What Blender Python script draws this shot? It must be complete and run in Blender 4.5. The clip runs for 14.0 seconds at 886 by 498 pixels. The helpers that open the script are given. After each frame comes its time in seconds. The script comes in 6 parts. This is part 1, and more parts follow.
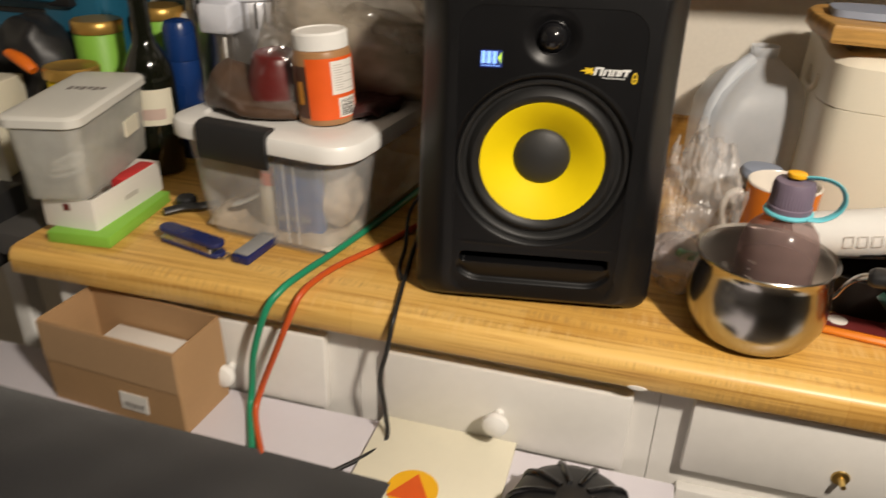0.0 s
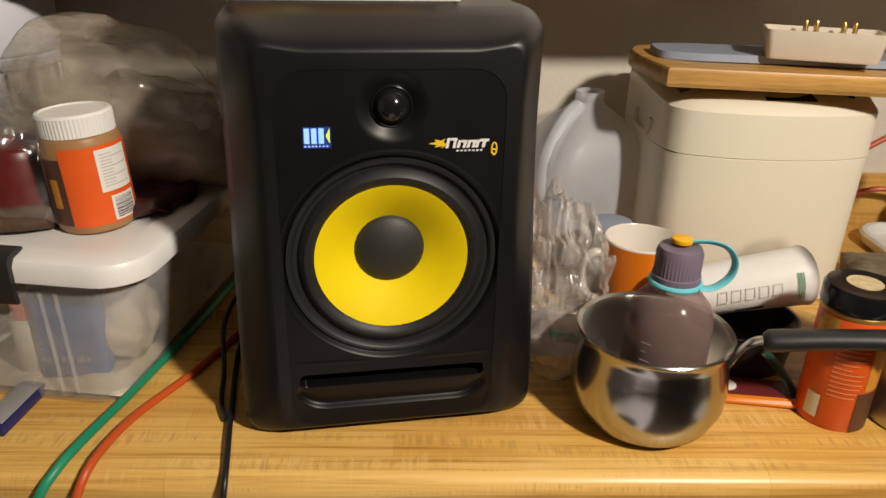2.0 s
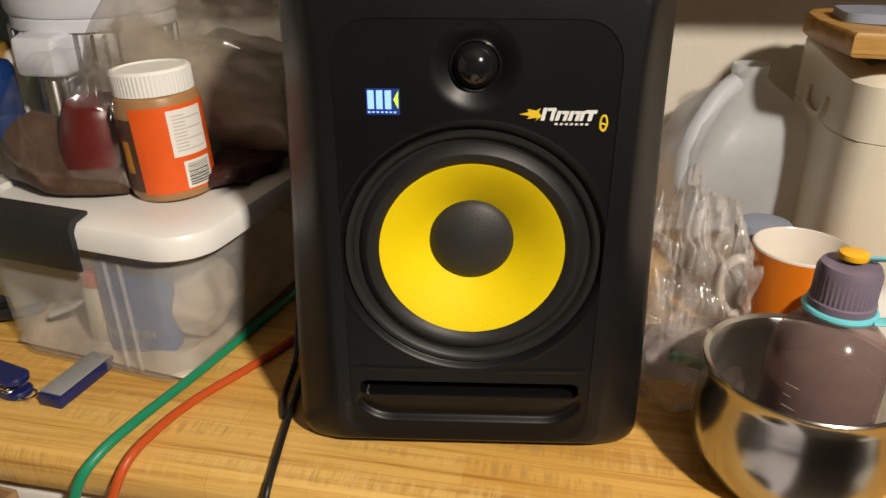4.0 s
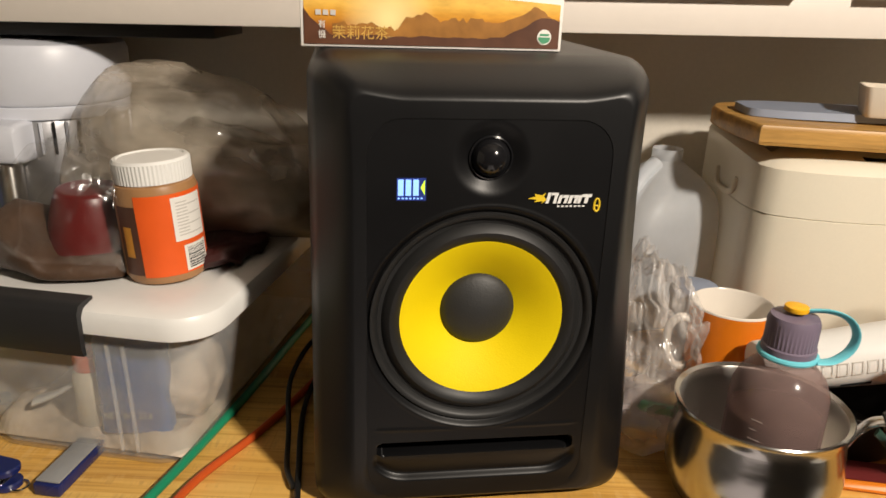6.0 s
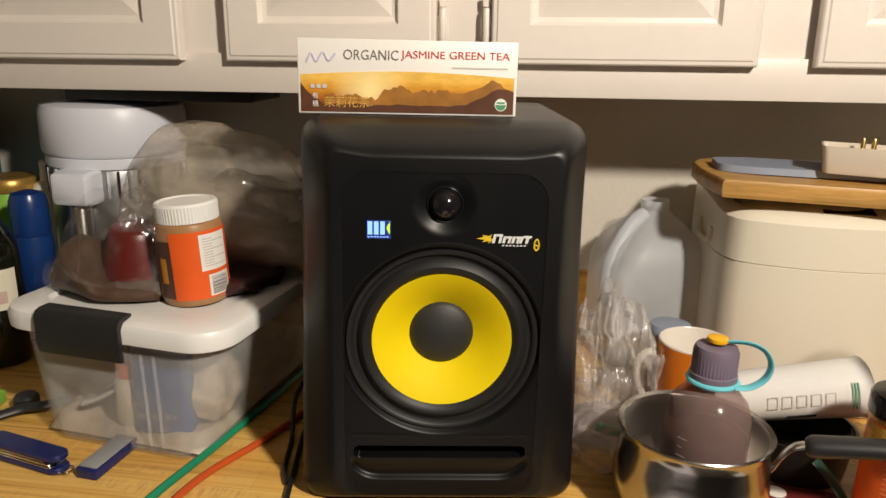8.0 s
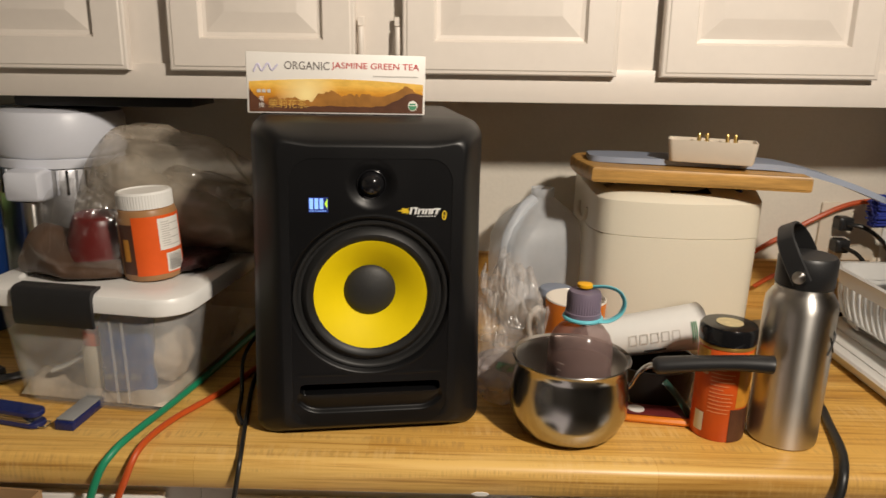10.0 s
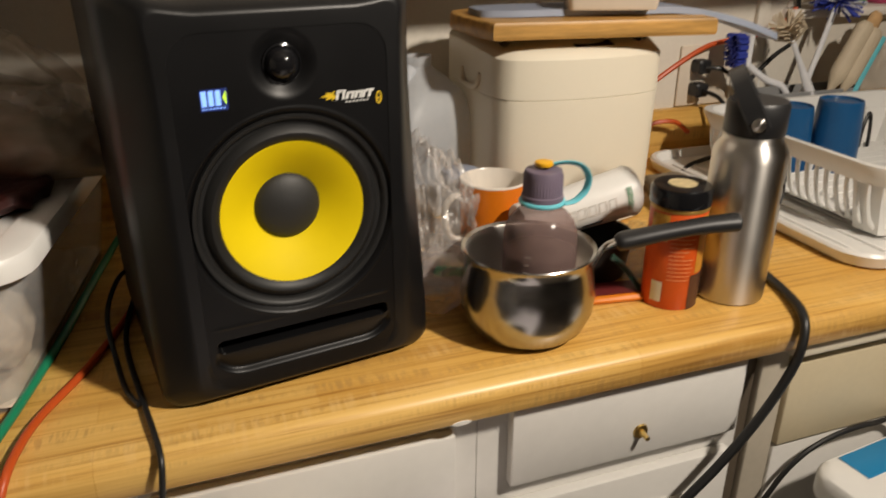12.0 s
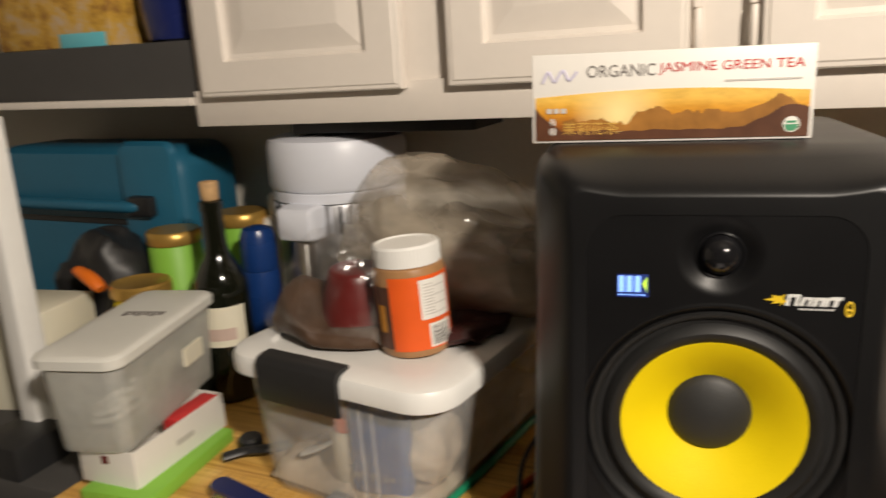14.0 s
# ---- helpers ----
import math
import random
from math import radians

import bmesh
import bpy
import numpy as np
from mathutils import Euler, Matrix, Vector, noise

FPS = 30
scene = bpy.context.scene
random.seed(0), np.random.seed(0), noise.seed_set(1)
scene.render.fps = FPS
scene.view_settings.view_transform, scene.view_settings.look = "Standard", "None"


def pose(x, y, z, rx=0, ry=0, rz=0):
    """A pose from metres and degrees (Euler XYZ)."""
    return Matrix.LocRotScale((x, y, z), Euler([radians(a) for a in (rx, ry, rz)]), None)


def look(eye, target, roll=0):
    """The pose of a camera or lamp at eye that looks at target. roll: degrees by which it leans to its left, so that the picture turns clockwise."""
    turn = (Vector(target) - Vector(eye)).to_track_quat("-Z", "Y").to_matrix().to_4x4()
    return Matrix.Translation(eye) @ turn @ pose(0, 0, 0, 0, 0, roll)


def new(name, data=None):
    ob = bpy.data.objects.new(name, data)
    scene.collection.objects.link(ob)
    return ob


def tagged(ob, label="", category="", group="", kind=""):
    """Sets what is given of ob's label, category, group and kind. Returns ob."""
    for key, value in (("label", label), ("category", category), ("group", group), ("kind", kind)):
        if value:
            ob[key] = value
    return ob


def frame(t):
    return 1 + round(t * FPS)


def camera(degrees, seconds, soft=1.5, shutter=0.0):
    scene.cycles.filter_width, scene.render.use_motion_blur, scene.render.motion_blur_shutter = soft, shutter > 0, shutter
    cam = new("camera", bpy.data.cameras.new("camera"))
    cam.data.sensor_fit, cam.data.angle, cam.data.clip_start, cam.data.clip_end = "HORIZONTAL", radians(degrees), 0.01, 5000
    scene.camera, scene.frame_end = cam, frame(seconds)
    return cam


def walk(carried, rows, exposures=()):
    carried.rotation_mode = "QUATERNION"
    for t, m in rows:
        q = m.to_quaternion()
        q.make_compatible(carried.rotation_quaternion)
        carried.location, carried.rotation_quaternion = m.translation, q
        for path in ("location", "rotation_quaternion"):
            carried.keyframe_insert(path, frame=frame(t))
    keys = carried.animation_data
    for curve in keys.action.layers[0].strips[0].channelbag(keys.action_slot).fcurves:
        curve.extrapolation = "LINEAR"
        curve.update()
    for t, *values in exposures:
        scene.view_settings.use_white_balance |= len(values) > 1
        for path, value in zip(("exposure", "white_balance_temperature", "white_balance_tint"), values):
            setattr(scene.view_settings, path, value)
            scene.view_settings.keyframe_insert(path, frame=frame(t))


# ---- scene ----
cam = camera(62.2, 14.0, 1.5, 0.35)
PATH = [
    (0, (0.095, -0.756, 1.379), (-0.368, 0.958, 0.458), 1.6),
    (0.5, (0.077, -0.68, 1.375), (-0.134, 1.113, 0.514), 2.0),
    (1, (0.019, -0.64, 1.377), (0.008, 1.185, 0.559), 1.7),
    (1.5, (-0.006, -0.625, 1.369), (0.09, 1.208, 0.575), 1.7),
    (2, (0.024, -0.585, 1.365), (0.082, 1.244, 0.556), 1.5),
    (2.5, (0.056, -0.539, 1.35), (-0.041, 1.277, 0.517), 0.7),
    (3, (0.069, -0.495, 1.331), (-0.21, 1.29, 0.473), 0.1),
    (3.2, (0.079, -0.474, 1.326), (-0.279, 1.291, 0.457), -0.2),
    (5.3, (0.011, -0.48, 1.329), (-0.157, 1.362, 0.568), 1.5),
    (5.5, (-0.003, -0.497, 1.333), (-0.12, 1.359, 0.597), 1.7),
    (6, (-0.028, -0.546, 1.35), (-0.056, 1.339, 0.681), 2.0),
    (6.5, (-0.028, -0.592, 1.365), (-0.063, 1.304, 0.73), 1.6),
    (7, (-0.005, -0.618, 1.371), (-0.102, 1.29, 0.779), 1.6),
    (9.3, (0.14, -0.773, 1.375), (-0.163, 1.133, 0.852), 0.7),
    (9.5, (0.115, -0.805, 1.375), (-0.082, 1.116, 0.855), 1.3),
    (10, (0.078, -0.838, 1.376), (0.091, 1.096, 0.867), 1.7),
    (10.5, (0.039, -0.811, 1.37), (0.247, 1.106, 0.838), 0.2),
    (11, (-0.001, -0.736, 1.37), (0.437, 1.128, 0.793), -0.6),
    (11.5, (-0.017, -0.696, 1.362), (0.58, 1.093, 0.698), -0.2),
    (12, (-0.083, -0.638, 1.338), (0.521, 1.088, 0.527), -0.2),
    (12.1, (-0.097, -0.626, 1.332), (0.497, 1.099, 0.491), -0.4),
    (12.3, (-0.133, -0.604, 1.330), (0.468, 1.122, 0.471), -0.1),
    (12.4, (-0.151, -0.595, 1.342), (0.450, 1.133, 0.487), 0.2),
    (12.5, (-0.168, -0.589, 1.345), (0.441, 1.144, 0.554), 0.1),
    (12.6, (-0.169, -0.577, 1.353), (0.420, 1.186, 0.623), 0.0),
    (12.8, (-0.147, -0.553, 1.359), (0.319, 1.269, 0.702), 0.0),
    (13, (-0.116, -0.526, 1.357), (0.17, 1.353, 0.732), 0.2),
    (13.2, (-0.063, -0.504, 1.355), (-0.102, 1.363, 0.781), 0.4),
    (13.5, (-0.001, -0.498, 1.368), (-0.404, 1.379, 0.807), -0.4),
    (13.7, (0.004, -0.513, 1.371), (-0.505, 1.349, 0.85), -0.5),
    (14, (0.02, -0.54, 1.375), (-0.759, 1.234, 0.875), -2.7),
]
EXPOSURES = [(0, 0.2), (0.5, 0.0), (1.5, 0.02), (3, 0.08), (5.5, 0.26), (6.5, 0.21), (7, 0.16), (9.5, -0.05), (10, -0.12), (11, -0.14), (11.5, -0.09), (12, -0.02), (12.5, 0.03), (13, 0.12), (13.5, 0.18), (14, 0.2)]
walk(cam, [(t, look(eye, target, roll)) for t, eye, target, roll in PATH], EXPOSURES)


# ---- light ----
world = bpy.data.worlds.new("world")
scene.world = world
world.use_nodes = True
world.node_tree.nodes["Background"].inputs[0].default_value = (1.0, 0.93, 0.84, 1)
world.node_tree.nodes["Background"].inputs[1].default_value = 0.013

lamp_data = bpy.data.lights.new("ceiling_bulb", "AREA")
lamp_data.shape, lamp_data.size = "DISK", 0.12
lamp_data.energy, lamp_data.color = 30.0, (1.0, 0.888, 0.755)
ceiling_bulb = new("ceiling_bulb", lamp_data)
ceiling_bulb.matrix_world = look((0.77, -0.90, 2.04), (-0.70, 0.25, 1.15))
scene.view_settings.exposure = 0.0

# ---- materials ----


def nodes_of(name):
    m = bpy.data.materials.new(name)
    m.use_nodes = True
    t = m.node_tree
    return m, t, t.nodes["Principled BSDF"]


def link(t, a, b):
    t.links.new(a, b)


def coords(t, scale=(1, 1, 1), kind="Object"):
    c = t.nodes.new("ShaderNodeTexCoord")
    mp = t.nodes.new("ShaderNodeMapping")
    mp.inputs["Scale"].default_value = scale
    link(t, c.outputs[kind], mp.inputs["Vector"])
    return mp.outputs[0]


def noise_node(t, vec, scale, detail=4.0, rough=0.55):
    n = t.nodes.new("ShaderNodeTexNoise")
    n.inputs["Scale"].default_value, n.inputs["Detail"].default_value = scale, detail
    n.inputs["Roughness"].default_value = rough
    link(t, vec, n.inputs["Vector"])
    return n.outputs[0]


def ramp(t, fac, stops):
    r = t.nodes.new("ShaderNodeValToRGB")
    while len(r.color_ramp.elements) < len(stops):
        r.color_ramp.elements.new(0.5)
    for e, (p, c) in zip(r.color_ramp.elements, stops):
        e.position, e.color = p, (*c, 1)
    link(t, fac, r.inputs[0])
    return r.outputs[0]


def mixc(t, fac, a, b, mode="MIX"):
    m = t.nodes.new("ShaderNodeMix")
    m.data_type, m.blend_type = "RGBA", mode
    for sock, v in ((m.inputs[0], fac), (m.inputs[6], a), (m.inputs[7], b)):
        if hasattr(v, "node"):
            link(t, v, sock)
        elif isinstance(v, tuple):
            sock.default_value = (*v, 1)
        else:
            sock.default_value = v
    return m.outputs[2]


def bump(t, p, height, strength, distance=0.002):
    b = t.nodes.new("ShaderNodeBump")
    b.inputs["Strength"].default_value, b.inputs["Distance"].default_value = strength, distance
    link(t, height, b.inputs["Height"])
    link(t, b.outputs[0], p.inputs["Normal"])


def surf(name, col, rough=0.5, metal=0.0, var=0.12, scale=6.0, fine=90.0, relief=0.08, stretch=(1, 1, 1), spec=0.5, sheen=0.0, coat=0.0, trans=0.0):
    """A surface with variation at two scales: broad blotches, fine grain."""
    m, t, p = nodes_of(name)
    vec = coords(t, stretch)
    big, small = noise_node(t, vec, scale, 3), noise_node(t, vec, fine, 3)
    dark = tuple(c * (1 - var) for c in col)
    light = tuple(min(1, c * (1 + var * 0.5)) for c in col)
    c1 = ramp(t, big, [(0.3, dark), (0.7, light)])
    c2 = mixc(t, 0.25, c1, ramp(t, small, [(0.35, dark), (0.65, light)]))
    link(t, c2, p.inputs["Base Color"])
    rr = t.nodes.new("ShaderNodeMapRange")
    rr.inputs[3].default_value, rr.inputs[4].default_value = max(0.02, rough - 0.07), min(1, rough + 0.08)
    link(t, big, rr.inputs[0])
    link(t, rr.outputs[0], p.inputs["Roughness"])
    p.inputs["Metallic"].default_value = metal
    p.inputs["Specular IOR Level"].default_value = spec
    p.inputs["Coat Weight"].default_value = coat
    p.inputs["Sheen Weight"].default_value = sheen
    p.inputs["Transmission Weight"].default_value = trans
    if relief:
        bump(t, p, small, relief)
    return m


def clear(name, col, see=0.6, rough=0.25, relief=0.3, scale=40.0, cloud=0.25):
    """Thin see-through plastic: part clear, part milky, with gloss."""
    m, t, p = nodes_of(name)
    vec = coords(t)
    n = noise_node(t, vec, scale, 4)
    p.inputs["Base Color"].default_value = (*col, 1)
    p.inputs["Roughness"].default_value = rough
    bump(t, p, n, relief, 0.004)
    clr = t.nodes.new("ShaderNodeBsdfTransparent")
    clr.inputs[0].default_value = (*[0.5 + 0.5 * c for c in col], 1)
    mix = t.nodes.new("ShaderNodeMixShader")
    rr = t.nodes.new("ShaderNodeMapRange")
    rr.inputs[1].default_value, rr.inputs[2].default_value = 0.3, 0.7
    rr.inputs[3].default_value, rr.inputs[4].default_value = 1 - min(1, see + cloud / 2), 1 - max(0, see - cloud / 2)
    link(t, n, rr.inputs[0])
    link(t, rr.outputs[0], mix.inputs[0])
    link(t, clr.outputs[0], mix.inputs[1])
    link(t, p.outputs[0], mix.inputs[2])
    link(t, mix.outputs[0], t.nodes["Material Output"].inputs[0])
    return m


def film(name, gloss=0.16, haze=0.06, tint=(0.85, 0.82, 0.78), scale=26.0):
    """Crumpled clear film: clear, with sharp gloss along the creases and a little haze in the folds."""
    m, t, p = nodes_of(name)
    vec = coords(t, (1.0, 1.0, 0.5))
    warp = noise_node(t, vec, scale * 0.5, 3)
    add = t.nodes.new("ShaderNodeVectorMath")
    add.operation = "MULTIPLY_ADD"
    wv = t.nodes.new("ShaderNodeCombineXYZ")
    for k in range(3):
        link(t, warp, wv.inputs[k])
    link(t, wv.outputs[0], add.inputs[0])
    add.inputs[1].default_value = (2.6 / scale, 1.4 / scale, -2.2 / scale)
    link(t, vec, add.inputs[2])
    cells = t.nodes.new("ShaderNodeTexVoronoi")
    cells.feature = "DISTANCE_TO_EDGE"
    cells.inputs["Scale"].default_value = scale
    link(t, add.outputs[0], cells.inputs["Vector"])
    crease = cells.outputs["Distance"]
    fold = noise_node(t, coords(t, (0.5, 1, 1)), scale * 0.7, 4, 0.6)
    p.inputs["Base Color"].default_value = (*tint, 1)
    p.inputs["Roughness"].default_value = 0.6
    p.inputs["Specular IOR Level"].default_value = 0.2
    bmp = t.nodes.new("ShaderNodeBump")
    bmp.inputs["Strength"].default_value, bmp.inputs["Distance"].default_value = 0.5, 0.010
    link(t, crease, bmp.inputs["Height"])
    link(t, bmp.outputs[0], p.inputs["Normal"])
    shine = t.nodes.new("ShaderNodeBsdfGlossy")
    shine.inputs["Roughness"].default_value = 0.20
    link(t, bmp.outputs[0], shine.inputs["Normal"])
    clr = t.nodes.new("ShaderNodeBsdfTransparent")
    m1, m2 = t.nodes.new("ShaderNodeMixShader"), t.nodes.new("ShaderNodeMixShader")
    for node, src, amount, lo, hi in ((m1, fold, haze, 0.40, 0.66), (m2, crease, gloss, 0.10, 0.0)):
        rr_ = t.nodes.new("ShaderNodeMapRange")
        rr_.inputs[1].default_value, rr_.inputs[2].default_value = lo, hi
        rr_.inputs[3].default_value, rr_.inputs[4].default_value = amount * 0.5, amount * 1.8
        link(t, src, rr_.inputs[0])
        link(t, rr_.outputs[0], node.inputs[0])
    link(t, clr.outputs[0], m1.inputs[1])
    link(t, p.outputs[0], m1.inputs[2])
    link(t, m1.outputs[0], m2.inputs[1])
    link(t, shine.outputs[0], m2.inputs[2])
    link(t, m2.outputs[0], t.nodes["Material Output"].inputs[0])
    return m


def counter_wood(name):
    """Butcher-block laminate: strips along x of varied tint, fine streaks."""
    m, t, p = nodes_of(name)
    c = t.nodes.new("ShaderNodeTexCoord")
    b = t.nodes.new("ShaderNodeTexBrick")
    b.offset, b.squash = 0.37, 1.0
    b.inputs["Scale"].default_value = 1.0
    b.inputs["Brick Width"].default_value, b.inputs["Row Height"].default_value = 0.55, 0.036
    b.inputs["Mortar Size"].default_value, b.inputs["Bias"].default_value = 0.0004, 0.0
    b.inputs["Color1"].default_value, b.inputs["Color2"].default_value = (0.70, 0.405, 0.095, 1), (0.82, 0.535, 0.170, 1)
    b.inputs["Mortar"].default_value = (0.66, 0.37, 0.09, 1)
    link(t, c.outputs["Object"], b.inputs["Vector"])
    streak = noise_node(t, coords(t, (2.6, 110, 110)), 1.0, 6, 0.68)
    broad = noise_node(t, coords(t, (1.6, 20, 20)), 1.0, 4, 0.6)
    tick = noise_node(t, coords(t, (170, 16, 26)), 1.0, 4, 0.6)
    patch = noise_node(t, coords(t, (5, 30, 30)), 1.0, 3)
    col = mixc(t, 0.9, b.outputs[0], ramp(t, streak, [(0.32, (0.50, 0.37, 0.24)), (0.45, (0.86, 0.80, 0.70)), (0.56, (1, 1, 1)), (0.72, (1, 1, 1))]), "MULTIPLY")
    col = mixc(t, 0.85, col, ramp(t, broad, [(0.32, (0.66, 0.54, 0.40)), (0.48, (0.95, 0.92, 0.86)), (0.70, (1.0, 1.0, 1.0))]), "MULTIPLY")
    ticks = mixc(t, 1.0, ramp(t, tick, [(0.50, (0, 0, 0)), (0.60, (1, 1, 1))]), ramp(t, patch, [(0.50, (0, 0, 0)), (0.66, (0.40, 0.40, 0.40))]), "MULTIPLY")
    col = mixc(t, ticks, col, (0.80, 0.54, 0.22))
    patch2 = noise_node(t, coords(t, (4, 40, 60)), 1.3, 3)
    tick2 = noise_node(t, coords(t, (260, 30, 20)), 1.0, 4, 0.6)
    worn = mixc(t, 1.0, ramp(t, tick2, [(0.47, (0, 0, 0)), (0.60, (1, 1, 1))]), ramp(t, patch2, [(0.48, (0, 0, 0)), (0.64, (0.48, 0.48, 0.48))]), "MULTIPLY")
    col = mixc(t, worn, col, (0.40, 0.22, 0.07))
    link(t, col, p.inputs["Base Color"])
    p.inputs["Roughness"].default_value = 0.36
    bump(t, p, streak, 0.05, 0.001)
    return m


def brushed(name, col=(0.62, 0.6, 0.57), rough=0.28, stretch=(200, 200, 4)):
    m, t, p = nodes_of(name)
    n = noise_node(t, coords(t, stretch), 1.0, 4)
    big = noise_node(t, coords(t), 9, 3)
    p.inputs["Base Color"].default_value = (*col, 1)
    p.inputs["Metallic"].default_value = 1.0
    rr = t.nodes.new("ShaderNodeMapRange")
    rr.inputs[3].default_value, rr.inputs[4].default_value = rough - 0.08, rough + 0.12
    link(t, big, rr.inputs[0])
    link(t, rr.outputs[0], p.inputs["Roughness"])
    bump(t, p, n, 0.12, 0.0006)
    return m


def turned_steel(name, col, rough):
    """Steel brushed round its axis: highlights drawn out along it."""
    m = brushed(name, col, rough, (4, 4, 420))
    p = m.node_tree.nodes["Principled BSDF"]
    p.inputs["Anisotropic"].default_value, p.inputs["Anisotropic Rotation"].default_value = 0.85, 0.25
    return m


def mottled(name, a, b, c, scale):
    m, t, p = nodes_of(name)
    n = noise_node(t, coords(t), scale, 6, 0.7)
    col = ramp(t, n, [(0.35, a), (0.5, b), (0.65, c)])
    link(t, col, p.inputs["Base Color"])
    p.inputs["Roughness"].default_value = 0.6
    bump(t, p, n, 0.2)
    return m


def glow(name, col, strength):
    m, t, p = nodes_of(name)
    p.inputs["Base Color"].default_value = (*[c * 0.3 for c in col], 1)
    p.inputs["Emission Color"].default_value = (*col, 1)
    p.inputs["Emission Strength"].default_value = strength
    return m


M_WALL = surf("wall_paint", (0.74, 0.69, 0.60), 0.7, var=0.10, scale=2.5, fine=160, relief=0.12)
# dark tone for the unseen ceiling and walls, so they bounce little light
M_ROOM_DARK = surf("dark_low_bounce_paint", (0.24, 0.22, 0.19), 0.8, var=0.05)
M_FLOOR = surf("floor_vinyl", (0.16, 0.13, 0.10), 0.5, var=0.2)
M_CAB = surf("cabinet_white_paint", (0.78, 0.715, 0.645), 0.38, var=0.05, scale=4, fine=60, relief=0.06)
M_CAB_LOW = surf("drawer_white_paint", (0.74, 0.72, 0.68), 0.42, var=0.07, scale=5, fine=60, relief=0.06)
M_GAP = surf("cabinet_gap_painted_shade", (0.10, 0.075, 0.05), 0.8)
M_WOOD = counter_wood("laminate_counter")
M_SPK = surf("speaker_black_vinyl", (0.0065, 0.0065, 0.007), 0.38, var=0.25, scale=8, fine=420, relief=0.03, spec=0.37)
M_SPK_FACE = surf("speaker_baffle_black", (0.0045, 0.0045, 0.005), 0.40, var=0.2, scale=10, fine=500, relief=0.03, spec=0.28)
M_RUBBER = surf("rubber_surround", (0.012, 0.012, 0.012), 0.5, var=0.2, scale=15, spec=0.4)
M_YELLOW = surf("yellow_cone", (0.80, 0.61, 0.003), 0.6, var=0.05, scale=20, fine=700, relief=0.15, spec=0.18)
M_DUST = surf("dust_cap", (0.020, 0.020, 0.020), 0.55, var=0.15, scale=20, fine=500, relief=0.12)
M_GLOSSBLACK = surf("gloss_black", (0.008, 0.008, 0.009), 0.13, var=0.1, relief=0.0)
M_LED = glow("lit_blue_white", (0.26, 0.46, 1.0), 1.4)
M_LED_G = glow("lit_green", (0.62, 0.95, 0.05), 1.0)
M_LED_BG = glow("lit_backlight", (0.02, 0.05, 0.30), 0.35)
M_INK_W = surf("ink_white", (0.72, 0.72, 0.70), 0.5, relief=0)
M_INK_Y = surf("ink_yellow", (0.75, 0.52, 0.02), 0.5, relief=0)
M_INK_K = surf("ink_black", (0.02, 0.02, 0.02), 0.6, relief=0)
M_INK_GREY = surf("ink_grey", (0.18, 0.16, 0.15), 0.6, relief=0)
M_INK_PALE = surf("ink_pale_grey", (0.55, 0.52, 0.48), 0.6, relief=0)
M_INK_RED = surf("ink_red", (0.55, 0.03, 0.03), 0.6, relief=0)
M_INK_LILAC = surf("ink_lilac", (0.55, 0.52, 0.66), 0.6, relief=0)
M_INK_GOLD = surf("ink_gold", (0.62, 0.36, 0.07), 0.6, relief=0)
M_INK_ROSE = surf("ink_rose", (0.58, 0.44, 0.38), 0.5, relief=0)
M_INK_PEACH = surf("ink_peach", (0.78, 0.30, 0.12), 0.5, relief=0)
M_INK_GREEN = surf("ink_green", (0.06, 0.28, 0.14), 0.6, relief=0)
M_CARD_W = surf("card_white", (0.78, 0.75, 0.70), 0.45, var=0.04, relief=0.02)
M_CARD_BROWN = surf("carton_brown", (0.40, 0.24, 0.115), 0.75, var=0.10, scale=8, fine=200, relief=0.1)
M_CARD_BROWN_IN = surf("carton_brown_inside", (0.44, 0.28, 0.15), 0.8, var=0.08, scale=8, fine=200)
M_WHITE_PL = surf("white_plastic", (0.80, 0.79, 0.76), 0.34, var=0.04, relief=0.02)
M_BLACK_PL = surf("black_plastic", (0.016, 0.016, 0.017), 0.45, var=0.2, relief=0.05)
M_BIN = clear("bin_milky_plastic", (0.90, 0.90, 0.89), see=0.80, rough=0.28, relief=0.05, scale=18, cloud=0.12)
M_BOXPL = clear("box_milky_plastic", (0.80, 0.80, 0.76), see=0.66, rough=0.3, relief=0.05, scale=18, cloud=0.12)
M_JUG = clear("jug_milky_plastic", (0.88, 0.92, 0.97), see=0.56, rough=0.42, relief=0.04, scale=12, cloud=0.10)
M_FILM = film("clear_film", 0.10, 0.012, (0.85, 0.80, 0.74), 24.0)
M_LIDPL = surf("pale_translucent_lid", (0.66, 0.65, 0.60), 0.4, var=0.04, relief=0.02)
M_FILM2 = film("clear_film_milky", 0.09, 0.46, (0.46, 0.395, 0.31), 13.0)
M_FILM3 = film("clear_film_white", 0.055, 0.19, (0.82, 0.77, 0.73), 30.0)
M_FILM_PINK = film("pale_pink_film", 0.06, 0.36, (0.80, 0.70, 0.69), 24.0)
M_STEEL = turned_steel("brushed_steel", (0.60, 0.575, 0.54), 0.36)
M_TANK = brushed("dull_steel", (0.50, 0.50, 0.52), 0.40)
M_POLISH = brushed("polished_steel", (0.45, 0.44, 0.425), 0.19, (40, 40, 200))
M_POTIN = brushed("brushed_pot_inside", (0.66, 0.63, 0.59), 0.42, (30, 30, 260))
M_CHROME = brushed("chrome", (0.75, 0.73, 0.70), 0.10, (50, 50, 50))
M_BRASS = brushed("brass", (0.70, 0.50, 0.18), 0.28, (90, 90, 90))
M_CREAM = surf("cream_plastic", (0.74, 0.67, 0.53), 0.42, var=0.04, scale=3, fine=300, relief=0.03)
